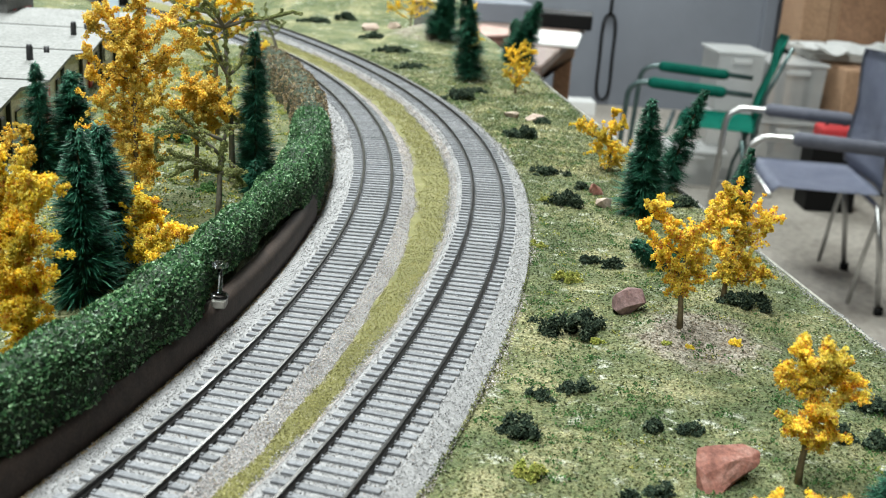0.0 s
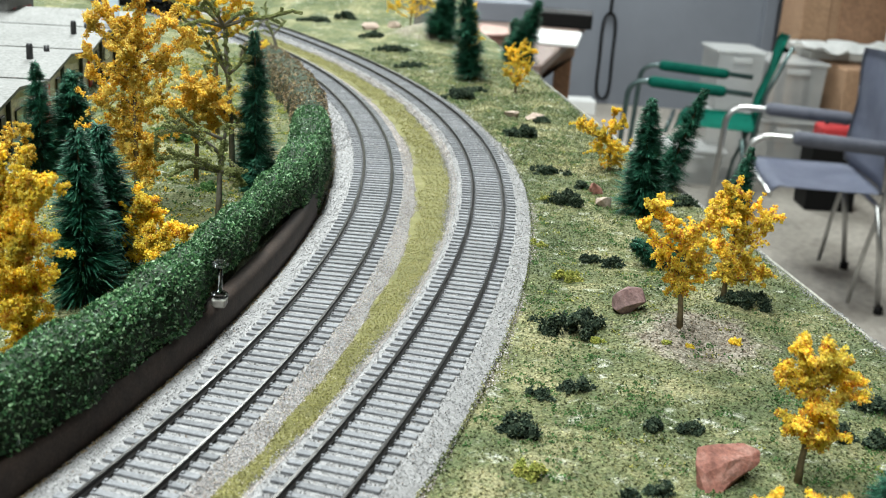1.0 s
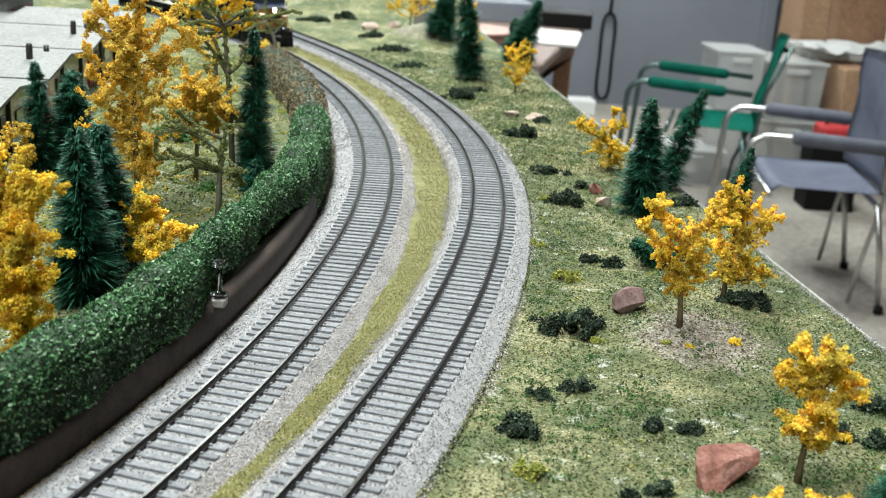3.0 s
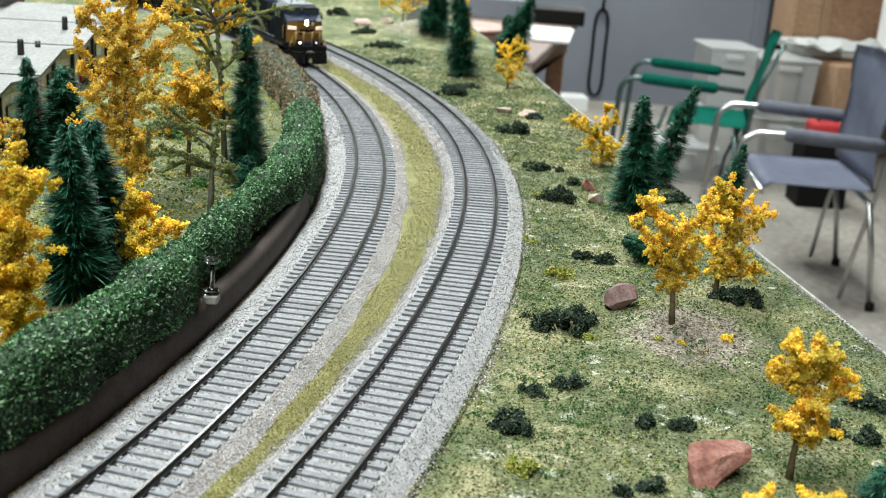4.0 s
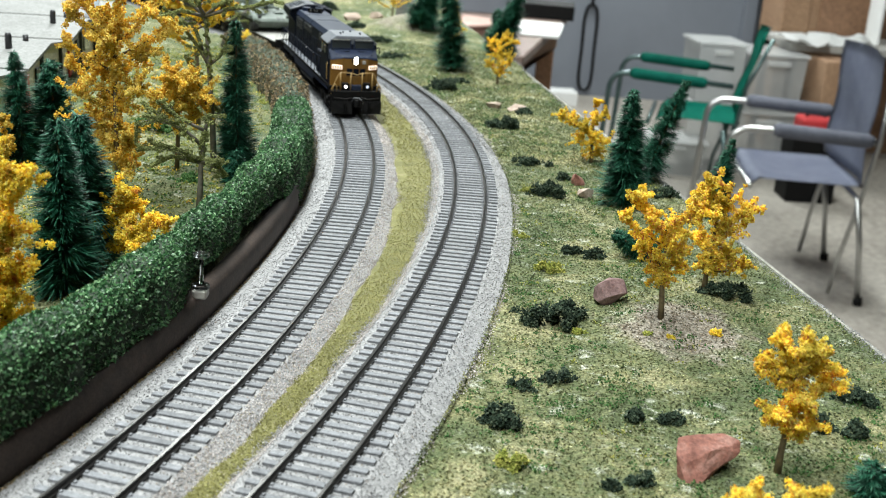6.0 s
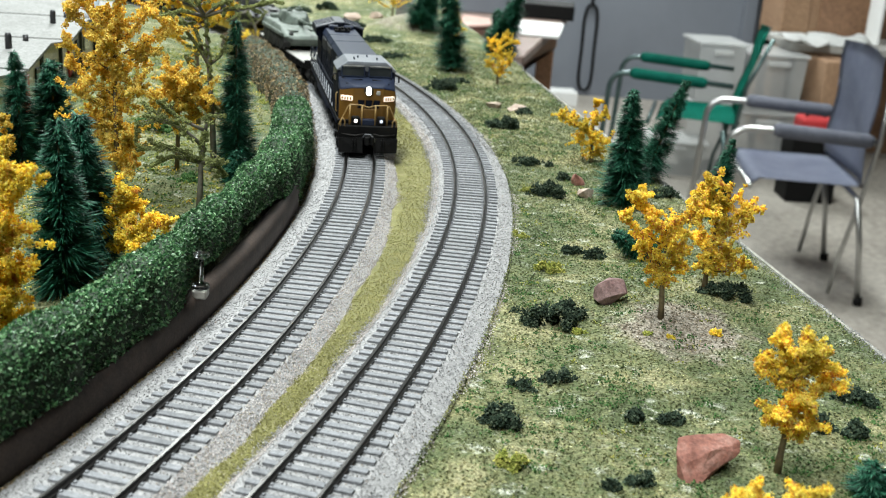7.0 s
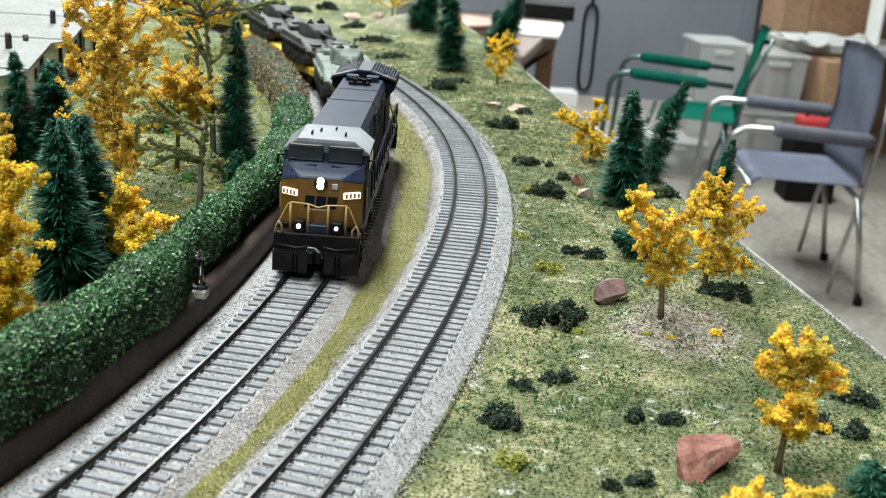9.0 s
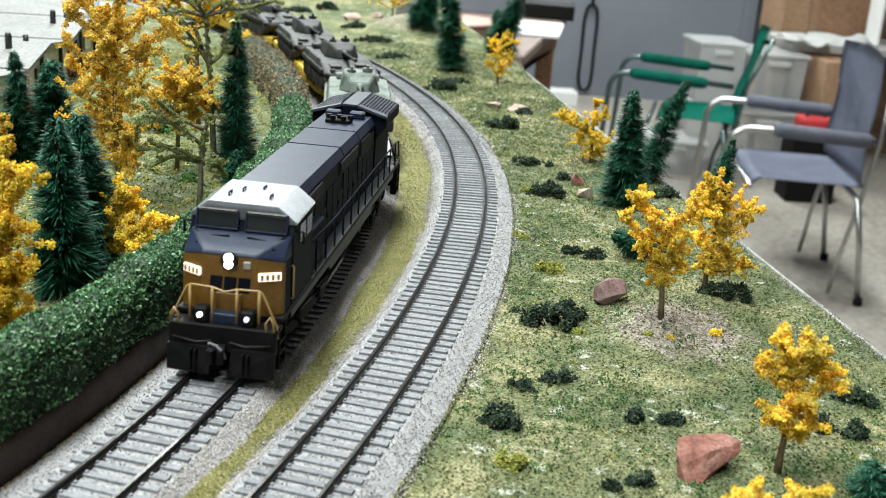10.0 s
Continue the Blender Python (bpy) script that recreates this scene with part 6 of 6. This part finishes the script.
crate("storage_bin", 1.28, 5.95, FLOOR_Z, 0.36, 0.3, 0.17, "bin", "low white plastic bin under the green chair", "storage bin", -4)
carton(2.12, 6.05, FLOOR_Z, 0.17, 0.3, 0.64, "tall brown cardboard box", 4)
bench2 = empty("work_table", pose(2.25, 6.45, FLOOR_Z), "narrow wooden work table with papers", "table")
bm = bmesh.new()
box(bm, -0.33, 0.6, -0.30, 0.3, 0.66, 0.70, 0.004)
part("tabletop", bm, M["deckgrey"], bench2)
for x in (-0.30, 0.57):
    for y in (-0.27, 0.27):
        bm = bmesh.new()
        box(bm, x - 0.02, x + 0.02, y - 0.02, y + 0.02, 0, 0.66, 0.003)
        part("leg", bm, M["under"], bench2)
for k, (x, y, w, d, a) in enumerate(((1.98, 6.2, 0.22, 0.3, 12), (2.2, 6.25, 0.3, 0.22, -8), (2.3, 6.3, 0.2, 0.26, 30))):
    bm = bmesh.new()
    n = 8
    gr = [[bm.verts.new((w * (i / n - 0.5), d * (j / n - 0.5), 0.012 + 0.045 * (0.5 + noise.noise((i * 0.27 + k * 7, j * 0.31, 0.3))))) for j in range(n + 1)] for i in range(n + 1)]
    for i in range(n):
        for j in range(n):
            bm.faces.new((gr[i][j], gr[i + 1][j], gr[i + 1][j + 1], gr[i][j + 1]))
    bmesh.ops.solidify(bm, geom=bm.faces[:], thickness=0.004)
    ob = part("crumpled_paper", bm, M["paper"])
    ob.matrix_world = pose(x, y, FLOOR_Z + 0.692, 0, 0, a)
    tagged(ob, "crumpled white sheets of paper on the work table", "paper")
# tall wooden cupboard behind
cup = empty("plywood_cupboard", pose(2.76, 7.0, FLOOR_Z), "brown plywood cupboard with a plain door", "cupboard")
bm = bmesh.new()
box(bm, -0.72, 0.7, -0.2, 0.25, 0, 1.9, 0.006)
part("body", bm, M["card"], cup)
bm = bmesh.new()
box(bm, -0.50, 0.66, -0.222, -0.203, 0.05, 1.86, 0.004)
part("door", bm, M["wood"], cup)
bm = bmesh.new()
box(bm, -0.72, -0.56, -0.216, -0.2005, 0.0, 1.9, 0.004)
part("stile", bm, M["card"], cup)
white = empty("white_shelf_unit", pose(2.57, 6.5, FLOOR_Z + 0.70), "white open box shelf on the work table", "shelf")
for d in ((-0.09, -0.075, -0.1, 0.1, 0, 0.42), (0.2, 0.215, -0.1, 0.1, 0, 0.42), (-0.074, 0.199, -0.1, 0.1, 0.2, 0.212), (-0.09, 0.215, -0.1, 0.1, 0.421, 0.435)):
    bm = bmesh.new()
    box(bm, *d, 0.002)
    part("board", bm, M["paper"], white)
bm = bmesh.new()
box(bm, -0.12, 0.12, -0.1, 0.1, 0, 0.33, 0.006)
ob = part("dark_case", bm, M["under"])
ob.matrix_world = pose(1.90, 5.5, FLOOR_Z)
tagged(ob, "black case standing on the floor", "case")
red = empty("red_bag", pose(1.90, 5.5, FLOOR_Z + 0.33), "small red fabric bag on a black case", "bag")
bm = bmesh.new()
box(bm, -0.085, 0.085, -0.08, 0.08, 0, 0.09, 0.02, 3)
part("body", bm, M["redfab"], red)
bm = bmesh.new()
tube(bm, [(-0.05, 0, 0.085), (-0.035, 0, 0.11), (0.035, 0, 0.11), (0.05, 0, 0.085)], 0.008, 8)
part("strap", bm, M["under"], red)
bm = bmesh.new()
box(bm, -0.13, 0.13, -0.09, 0.09, 0, 0.1, 0.006)
ob = part("white_carton", bm, M["paper"])
ob.matrix_world = pose(0.85, 7.75, FLOOR_Z, 0, 0, 5)
tagged(ob, "white carton standing on the floor by the wall", "box")

# the neighbouring table with papers and folders
tb = empty("brown_table", pose(-0.04, 0, FLOOR_Z), "brown laminate table with papers on it", "table")
tz = -FLOOR_Z - 0.25
bm = bmesh.new()
prism(bm, [(0.27, 3.0), (0.52, 4.25), (-0.9, 4.5), (-1.1, 3.15)], tz - 0.03, tz, "z", 0.004)
part("tabletop", bm, M["tabletop"], tb)
for x, y in ((0.15, 3.06), (0.44, 4.2), (-0.85, 4.4), (-1.0, 3.2)):
    bm = bmesh.new()
    box(bm, x - 0.03, x + 0.03, y - 0.03, y + 0.03, 0, tz - 0.031, 0.004)
    part("leg", bm, M["wood"], tb)
bm = bmesh.new()
prism(bm, [(0.15, 3.04), (0.14, 3.05), (-1.0, 3.2), (-1.0, 3.22), (0.2, 3.07), (0.45, 4.2), (0.48, 4.2)], tz - 0.12, tz - 0.031, "z")
part("apron", bm, M["wood"], tb)
for nm, x, y, w, d, h, mt, a, lb, ct in (("paper_sheet", 0.27, 3.62, 0.24, 0.36, 0.012, "paper", -8, "white papers lying on the brown table", "paper"), ("paper_sheet", -0.05, 3.7, 0.2, 0.3, 0.02, "paper", 12, "white papers lying on the brown table", "paper"),
                                  ("folder", 0.36, 4.1, 0.24, 0.2, 0.05, "under", -6, "black folder on the brown table", "folder"), ("folder", 0.12, 4.15, 0.26, 0.2, 0.07, "greywall", 9, "grey folder on the brown table", "folder")):
    bm = bmesh.new()
    box(bm, -w / 2, w / 2, -d / 2, d / 2, 0, h, min(0.003, h / 3))
    ob = part(nm, bm, M[mt])
    ob.matrix_world = pose(x, y, FLOOR_Z + tz + 0.0005, 0, 0, a)
    tagged(ob, lb, ct)
tub = empty("round_tub", pose(0.02, 3.25, FLOOR_Z + tz), "round pinkish clay tub with a rim", "tub")
bm = bmesh.new()
tube(bm, [(0, 0, 0), (0, 0, 0.04), (0, 0, 0.05)], [0.12, 0.135, 0.135], 32)
part("body", bm, M["pink"], tub)
bm = bmesh.new()
tube(bm, [(0, 0, 0.0505), (0, 0, 0.058)], [0.145, 0.145], 32)
part("rim", bm, M["pink"], tub)
# the cable hanging on the wall
bm = bmesh.new()
loop = []
for k in range(41):
    a = 2 * math.pi * k / 40
    loop.append((1.085 + 0.055 * math.sin(a) + 0.01 * math.sin(3 * a), 8.17, -0.85 + 0.31 * math.cos(a) + 0.0 * k))
tube(bm, loop, 0.011, 8)
tube(bm, [(1.085, 8.17, -0.54), (1.09, 8.17, -0.3), (1.10, 8.17, 0.0)], 0.011, 8)
ob = part("hanging_cable", bm, M["under"])
tagged(ob, "black cable loop hanging on the grey wall", "cable")

# ---- ceiling fixtures ----
# Fittings out of view; the one at y -0.9 goes with the added fill.
for lx, ly in ((-0.38, 0.58), (-0.4, -0.9), (-0.45, 2.2), (-0.8, 3.6), (1.3, 4.3), (1.0, 7.0)):
    fx = empty("ceiling_light", pose(lx, ly, CEIL_Z), "long fluorescent ceiling light fitting", "ceiling light", "ceiling lights")
    bm = bmesh.new()
    box(bm, -0.16, 0.16, -0.64, 0.64, -0.05, -0.001, 0.004)
    part("housing", bm, M["paper"], fx)

# ---- scattered ballast and turf ----


def strewn_on(name, line, s0, s1, lats, n, size, mat, label, cat, zf, bias=1.6):
    s = s0 + (s1 - s0) * RNG.uniform(0, 1, n) ** bias
    u = lats[0] + (lats[1] - lats[0]) * RNG.uniform(0, 1, n)
    x, y, _ = line.at(s, u)
    z = zf(s, u, x, y)
    v, f = strewn(CHIP, np.stack([x, y, z], 1), RNG.uniform(0.6, 1.25, n) * size * (1 + 0.6 * (y > 0.7)))
    tagged(raw_mesh(name, v, f, M[mat]), label, cat, kind="stuff")


def bed_z(lo, hi):
    def zf(s, u, x, y):
        return np.interp(u, (lo, -0.0165, -0.005, 0.005, 0.0155, hi), (-0.0068, -0.0031, -0.0029, -0.0029, -0.0031, -0.0066)) + RNG.uniform(-0.0001, 0.0003, len(u))
    return zf


for line, lo, hi in ((INNER, -0.0265, 0.0222), (OUTER, -0.0205, 0.0232)):
    strewn_on("ballast_stones", line, -0.02, 1.25, (lo - 0.0015, hi + 0.0010), 52000, 0.00036, "stone", "loose pale grey ballast stones", "ballast", bed_z(lo, hi))


def turf_grains(n, label):
    y = 0.22 + 1.0 * RNG.uniform(0, 1, n) ** 1.9
    u = RNG.uniform(0, 1, n)
    b, s = 0.022, None
    so = np.interp(y, OUTER.y, OUTER.s)
    x0 = OUTER.at(so, 0.0215)[0]
    x = x0 + (edge_x(y) - 0.003 - x0) * u
    z = ground_z(x, y)
    v, f = strewn(CHIP, np.stack([x, y, z + 0.0001], 1), RNG.uniform(0.3, 0.75, n) * 0.001 * (1 + 0.6 * (y > 0.7)))
    tagged(raw_mesh("turf_flock", v, f, M["grain"]), label, "turf", kind="stuff")


turf_grains(62000, "green and straw ground flock")


def foam_clumps(n, mat, label, seed, size):
    """Small crumbs of ground foam that gather in drifts on the turf."""
    r = np.random.default_rng(seed)
    y = 0.24 + 0.95 * r.uniform(0, 1, n * 3) ** 1.7
    so = np.interp(y, OUTER.y, OUTER.s)
    x0 = OUTER.at(so, 0.026)[0]
    x = x0 + (edge_x(y) - 0.004 - x0) * r.uniform(0, 1, n * 3)
    drift = np.sin(70 * x + 2.1 * np.sin(43 * y + seed)) * np.sin(55 * y + 1.7 * np.sin(61 * x + seed)) + r.normal(size=n * 3) * 0.25
    keep = np.argsort(-drift)[:n]
    x, y = x[keep], y[keep]
    k = 9
    px = np.repeat(x, k) + r.normal(size=n * k) * 0.0011
    py = np.repeat(y, k) + r.normal(size=n * k) * 0.0011
    pz = ground_z(px, py) + np.abs(r.normal(size=n * k)) * 0.0006
    v, f = strewn(FLAKE, np.stack([px, py, pz], 1), r.uniform(0.5, 1.2, n * k) * size)
    tagged(raw_mesh("foam_clumps", v, f, M[mat]), label, "turf", kind="stuff")


foam_clumps(260, "lime", "yellow-green crumbs of ground foam", 2, 0.0005)
foam_clumps(1300, "moss", "mid-green crumbs of ground foam", 7, 0.0005)
foam_clumps(650, "old_grain", "tan and pale crumbs of ground foam", 5, 0.00045)


def fringe(n, line, lat0, spread_w, size, mat, label, zbase):
    """Loose pieces that thin out away from a border."""
    s = -0.02 + 1.2 * RNG.uniform(0, 1, n) ** 1.6
    u = lat0 + spread_w * np.abs(RNG.normal(size=n)) * (0.6 + 0.5 * np.sin(s * 60) * np.sin(s * 23 + 1))
    x, y, _ = line.at(s, u)
    v, f = strewn(CHIP, np.stack([x, y, np.full(n, zbase) + RNG.uniform(-0.0003, 0.0003, n)], 1), RNG.uniform(0.6, 1.3, n) * size)
    tagged(raw_mesh("ballast_fringe", v, f, M[mat]), label, "ballast", kind="stuff")


fringe(8000, INNER, 0.0205, 0.0034, 0.0003, "grit", "pinkish grit strewn on the olive strip", -0.0063)
fringe(6000, INNER, 0.0200, 0.0030, 0.00035, "stone", "stray grey ballast on the olive strip", -0.0064)
fringe(9000, OUTER, -0.0198, -0.003, 0.00035, "stone", "stray grey ballast on the olive strip", -0.0062)
fringe(5000, OUTER, 0.0240, -0.0022, 0.0004, "grain", "turf crumbs over the ballast edge", -0.0064)
fringe(9000, OUTER, 0.0215, 0.0032, 0.00036, "grit", "stray tan grit beside the ballast", -0.0072)
fringe(1200, INNER, 0.0150, 0.0032, 0.00028, "grit", "tan grit in the ballast shoulder", -0.0058)
strewn_on("shoulder_grit", INNER, -0.02, 1.0, (0.0148, 0.0222), 19000, 0.00028, "grit", "pinkish grey grit on the ballast shoulder", "ballast", lambda s, u, x, y: np.interp(u, (0.0148, 0.0155, 0.0222), (-0.0028, -0.0029, -0.0064)) + RNG.uniform(0, 0.0003, len(u)))
strewn_on("shoulder_grit", OUTER, -0.02, 1.0, (-0.0215, -0.0175), 9000, 0.00027, "grit", "pinkish grey grit on the ballast shoulder", "ballast", lambda s, u, x, y: np.interp(u, (-0.0215, -0.0205, -0.0165), (-0.0064, -0.0064, -0.0029)) + RNG.uniform(0, 0.0003, len(u)))


def olive_flock(n):
    """Grains on the strip between the tracks, thinning out over its ragged edges."""
    sp = np.linspace(-0.05, 1.3, 120)
    xi, yi, _ = INNER.at(sp, 0.0165)
    wide = -OUTER.lat(xi, yi)[0] - 0.0185
    s = -0.03 + 1.15 * RNG.uniform(0, 1, n) ** 1.6
    q = RNG.uniform(0, 1, n) * 1.0 + RNG.normal(size=n) * 0.05
    rag = 0.05 * np.sin(s * 75) + 0.04 * np.sin(s * 190 + 1)
    keep = (q > 0.30 + rag) & (q < 1.03)
    s, q = s[keep], q[keep]
    w = np.interp(s, sp, wide)
    x, y, _ = INNER.at(s, 0.0165 + w * q)
    z = -0.0071 + 0.0014 * np.sin(np.pi * np.clip(q, 0, 1)) ** 0.8 + rough(x * 2, y * 2) * 0.5 + RNG.uniform(0.0, 0.0004, len(q))
    v, f = strewn(CHIP, np.stack([x, y, z], 1), RNG.uniform(0.6, 1.25, len(q)) * 0.00030 * (1 + 0.5 * (y > 0.7)))
    tagged(raw_mesh("olive_flock", v, f, M["olive_grain"]), "olive-green flock between the tracks", "turf", kind="stuff")


olive_flock(36000)


def edge_dust(n):
    """Pale grit along the border of the layout."""
    y = 0.2 + 1.1 * RNG.uniform(0, 1, n) ** 1.6
    x = edge_x(y) - 0.0008 - 0.0028 * np.abs(RNG.normal(size=n))
    v, f = strewn(CHIP, np.stack([x, y, np.maximum(ground_z(x, y), -0.0090) + 0.0002], 1), RNG.uniform(0.2, 0.42, n) * 0.001)
    tagged(raw_mesh("edge_grit", v, f, M["stone"]), "pale grit along the border of the layout", "grit", kind="stuff")


edge_dust(6500)
fringe(3200, INNER, -0.0264, 0.0016, 0.00042, "brown_leaf", "dark crumbs of soil along the foot of the hedge strip", -0.0064)


def plateau_grains(n):
    y = 0.3 + 0.9 * RNG.uniform(0, 1, n) ** 1.3
    s = np.interp(y, INNER.y, INNER.s)
    x, y, _ = INNER.at(s, -0.06 - 0.14 * RNG.uniform(0, 1, n))
    v, f = strewn(CHIP, np.stack([x, y, ground_z(x, y) + 0.0001], 1), RNG.uniform(0.4, 0.8, n) * 0.001)
    tagged(raw_mesh("turf_flock", v, f, M["grain"]), "green ground flock behind the hedge", "turf", kind="stuff")


plateau_grains(12000)


def litter(n, mat, label, seed):
    """Fallen foliage under the trees behind the hedge."""
    r = np.random.default_rng(seed)
    s = 0.1 + 0.75 * r.uniform(0, 1, n)
    x, y, _ = INNER.at(s, -0.058 - 0.13 * r.uniform(0, 1, n))
    k = 8
    px, py = np.repeat(x, k) + r.normal(size=n * k) * 0.0016, np.repeat(y, k) + r.normal(size=n * k) * 0.0016
    v, f = strewn(FLAKE, np.stack([px, py, ground_z(px, py) + np.abs(r.normal(size=n * k)) * 0.0006], 1), r.uniform(0.0003, 0.0007, n * k))
    tagged(raw_mesh("leaf_litter", v, f, M[mat]), label, "leaf litter", kind="stuff")


litter(260, "amber", "fallen yellow foliage under the model trees", 21)
litter(2400, "lime", "yellow-green foam under the model trees", 22)
litter(700, "moss", "green foam under the model trees", 23)

# ---- tracks: rails, ties ----


def track(line, end, label):
    root = empty("railway_track", pose(0, 0, 0), label, "track", "railway tracks")
    for s in (-1, 1):
        c = s * 0.00825
        bm = bmesh.new()
        sweep(bm, line, -0.25, end, 0.012, [(c - 0.00095, -0.0021), (c + 0.00095, -0.0021), (c + 0.00095, -0.0018), (c + 0.0003, -0.0014), (c + 0.0003, -0.0007), (c + 0.00048, -0.0005), (c + 0.00048, 0.0), (c - 0.00048, 0.0), (c - 0.00048, -0.0005), (c - 0.0003, -0.0007), (c - 0.0003, -0.0014), (c - 0.00095, -0.0018)], mat=(6,))
        part("rail", bm, [M["rail"], M["railhead"]], root, "dark rail with a polished head")
    return root


def tie_meshes():
    out = []
    for k in range(3):
        r = random.Random(k)
        bm = bmesh.new()
        box(bm, -0.0146, 0.0146, -0.00125, 0.00125, -0.0036, -0.00212, 0.00015)
        for v in bm.verts:
            v.co += Vector((r.uniform(-1, 1) * 0.0002, r.uniform(-1, 1) * 0.00008, r.uniform(-1, 1) * 0.00006))
        for s in (-1, 1):
            for e in (-1, 1):
                box(bm, s * 0.00825 + e * 0.0013 - 0.0004, s * 0.00825 + e * 0.0013 + 0.0004, -0.0005, 0.0005, -0.00215, -0.00165)
        me = bpy.data.meshes.new("tie")
        bm.to_mesh(me)
        bm.free()
        me.materials.append(M["tie"])
        out.append(me)
    return out


TIES = tie_meshes()
for line, end, label in ((INNER, 2.9, "curved model railway track with weathered grey ties"), (OUTER, 2.1, "curved model railway track with weathered grey ties")):
    root = track(line, end, label)
    r = random.Random(4)
    far = []
    k, s = 0, -0.03
    while s < end - 0.02:
        x, y, th = line.at(s, r.uniform(-0.0004, 0.0004))
        m = Matrix.Translation((x, y, r.uniform(-0.00012, 0.00008))) @ Matrix.Rotation(th + r.uniform(-0.012, 0.012), 4, "Z")
        if k < 290:
            ob = new("tie", TIES[k % 3])
            ob.parent = root
            ob.matrix_basis = m
        else:
            far.append(m)
        s += 0.0057 * r.uniform(0.97, 1.03)
        k += 1
    if far:
        c = np.array([(a, b, h) for a in (-0.0146, 0.0146) for b in (-0.00125, 0.00125) for h in (-0.0036, -0.0021)])
        q = np.array([(0, 1, 3, 2), (4, 6, 7, 5), (0, 4, 5, 1), (2, 3, 7, 6), (1, 5, 7, 3), (0, 2, 6, 4)])
        v = np.concatenate([(np.array(m.to_3x3()) @ c.T).T + np.array(m.translation) for m in far])
        f = np.concatenate([q + 8 * i for i in range(len(far))])
        tagged(raw_mesh("far_ties", v, f, M["tie"], root), kind="stuff")

# ---- what moves: the train on the inner track ----


def front_at(t):
    """Metres along the inner track at which the plough stands."""
    u = 10.0 - t
    return 0.1294 + 0.102 * u + 0.0021 * u * u


def riding(s, half):
    """Pose of a vehicle whose trucks stand half metres ahead of and behind s; it heads towards smaller s."""
    x0, y0, _ = INNER.at(s - half)
    x1, y1, _ = INNER.at(s + half)
    return pose((x0 + x1) / 2, (y0 + y1) / 2, 0, 0, 0, math.degrees(math.atan2(y0 - y1, x0 - x1)))


def motions():
    times = [k * 0.25 for k in range(41)]
    walk(LOCO, [(t, riding(front_at(t) + 0.122, 0.073) @ pose(0, 0, 0, 0, 0, -1.0 * float(smooth01(8.2, 10.4, t)))) for t in times])
    for car, back, half in ((CAR_A, 0.342, 0.061), (CAR_B, 0.570, 0.111), (CAR_C, 0.848, 0.111)):
        walk(car, [(t, riding(front_at(t) + back, half)) for t in times])
    for load, back, half, off in ((TANK_A, 0.342, 0.061, -0.014), (TANKS_B[0], 0.570, 0.111, 0.078), (TANKS_B[1], 0.570, 0.111, -0.055), (TANKS_C[0], 0.848, 0.111, 0.078), (TANKS_C[1], 0.848, 0.111, -0.055)):
        walk(load, [(t, riding(front_at(t) + back, half) @ pose(off, 0, 0.0152)) for t in times])
    for ob, x, r in WHEELSETS:
        steps = [k / 30 for k in range(301)]
        walk(ob, [(t, Matrix.Translation((x, 0, r)) @ Matrix.Rotation((front_at(0) - front_at(t)) / r, 4, "Y")) for t in steps])


motions()
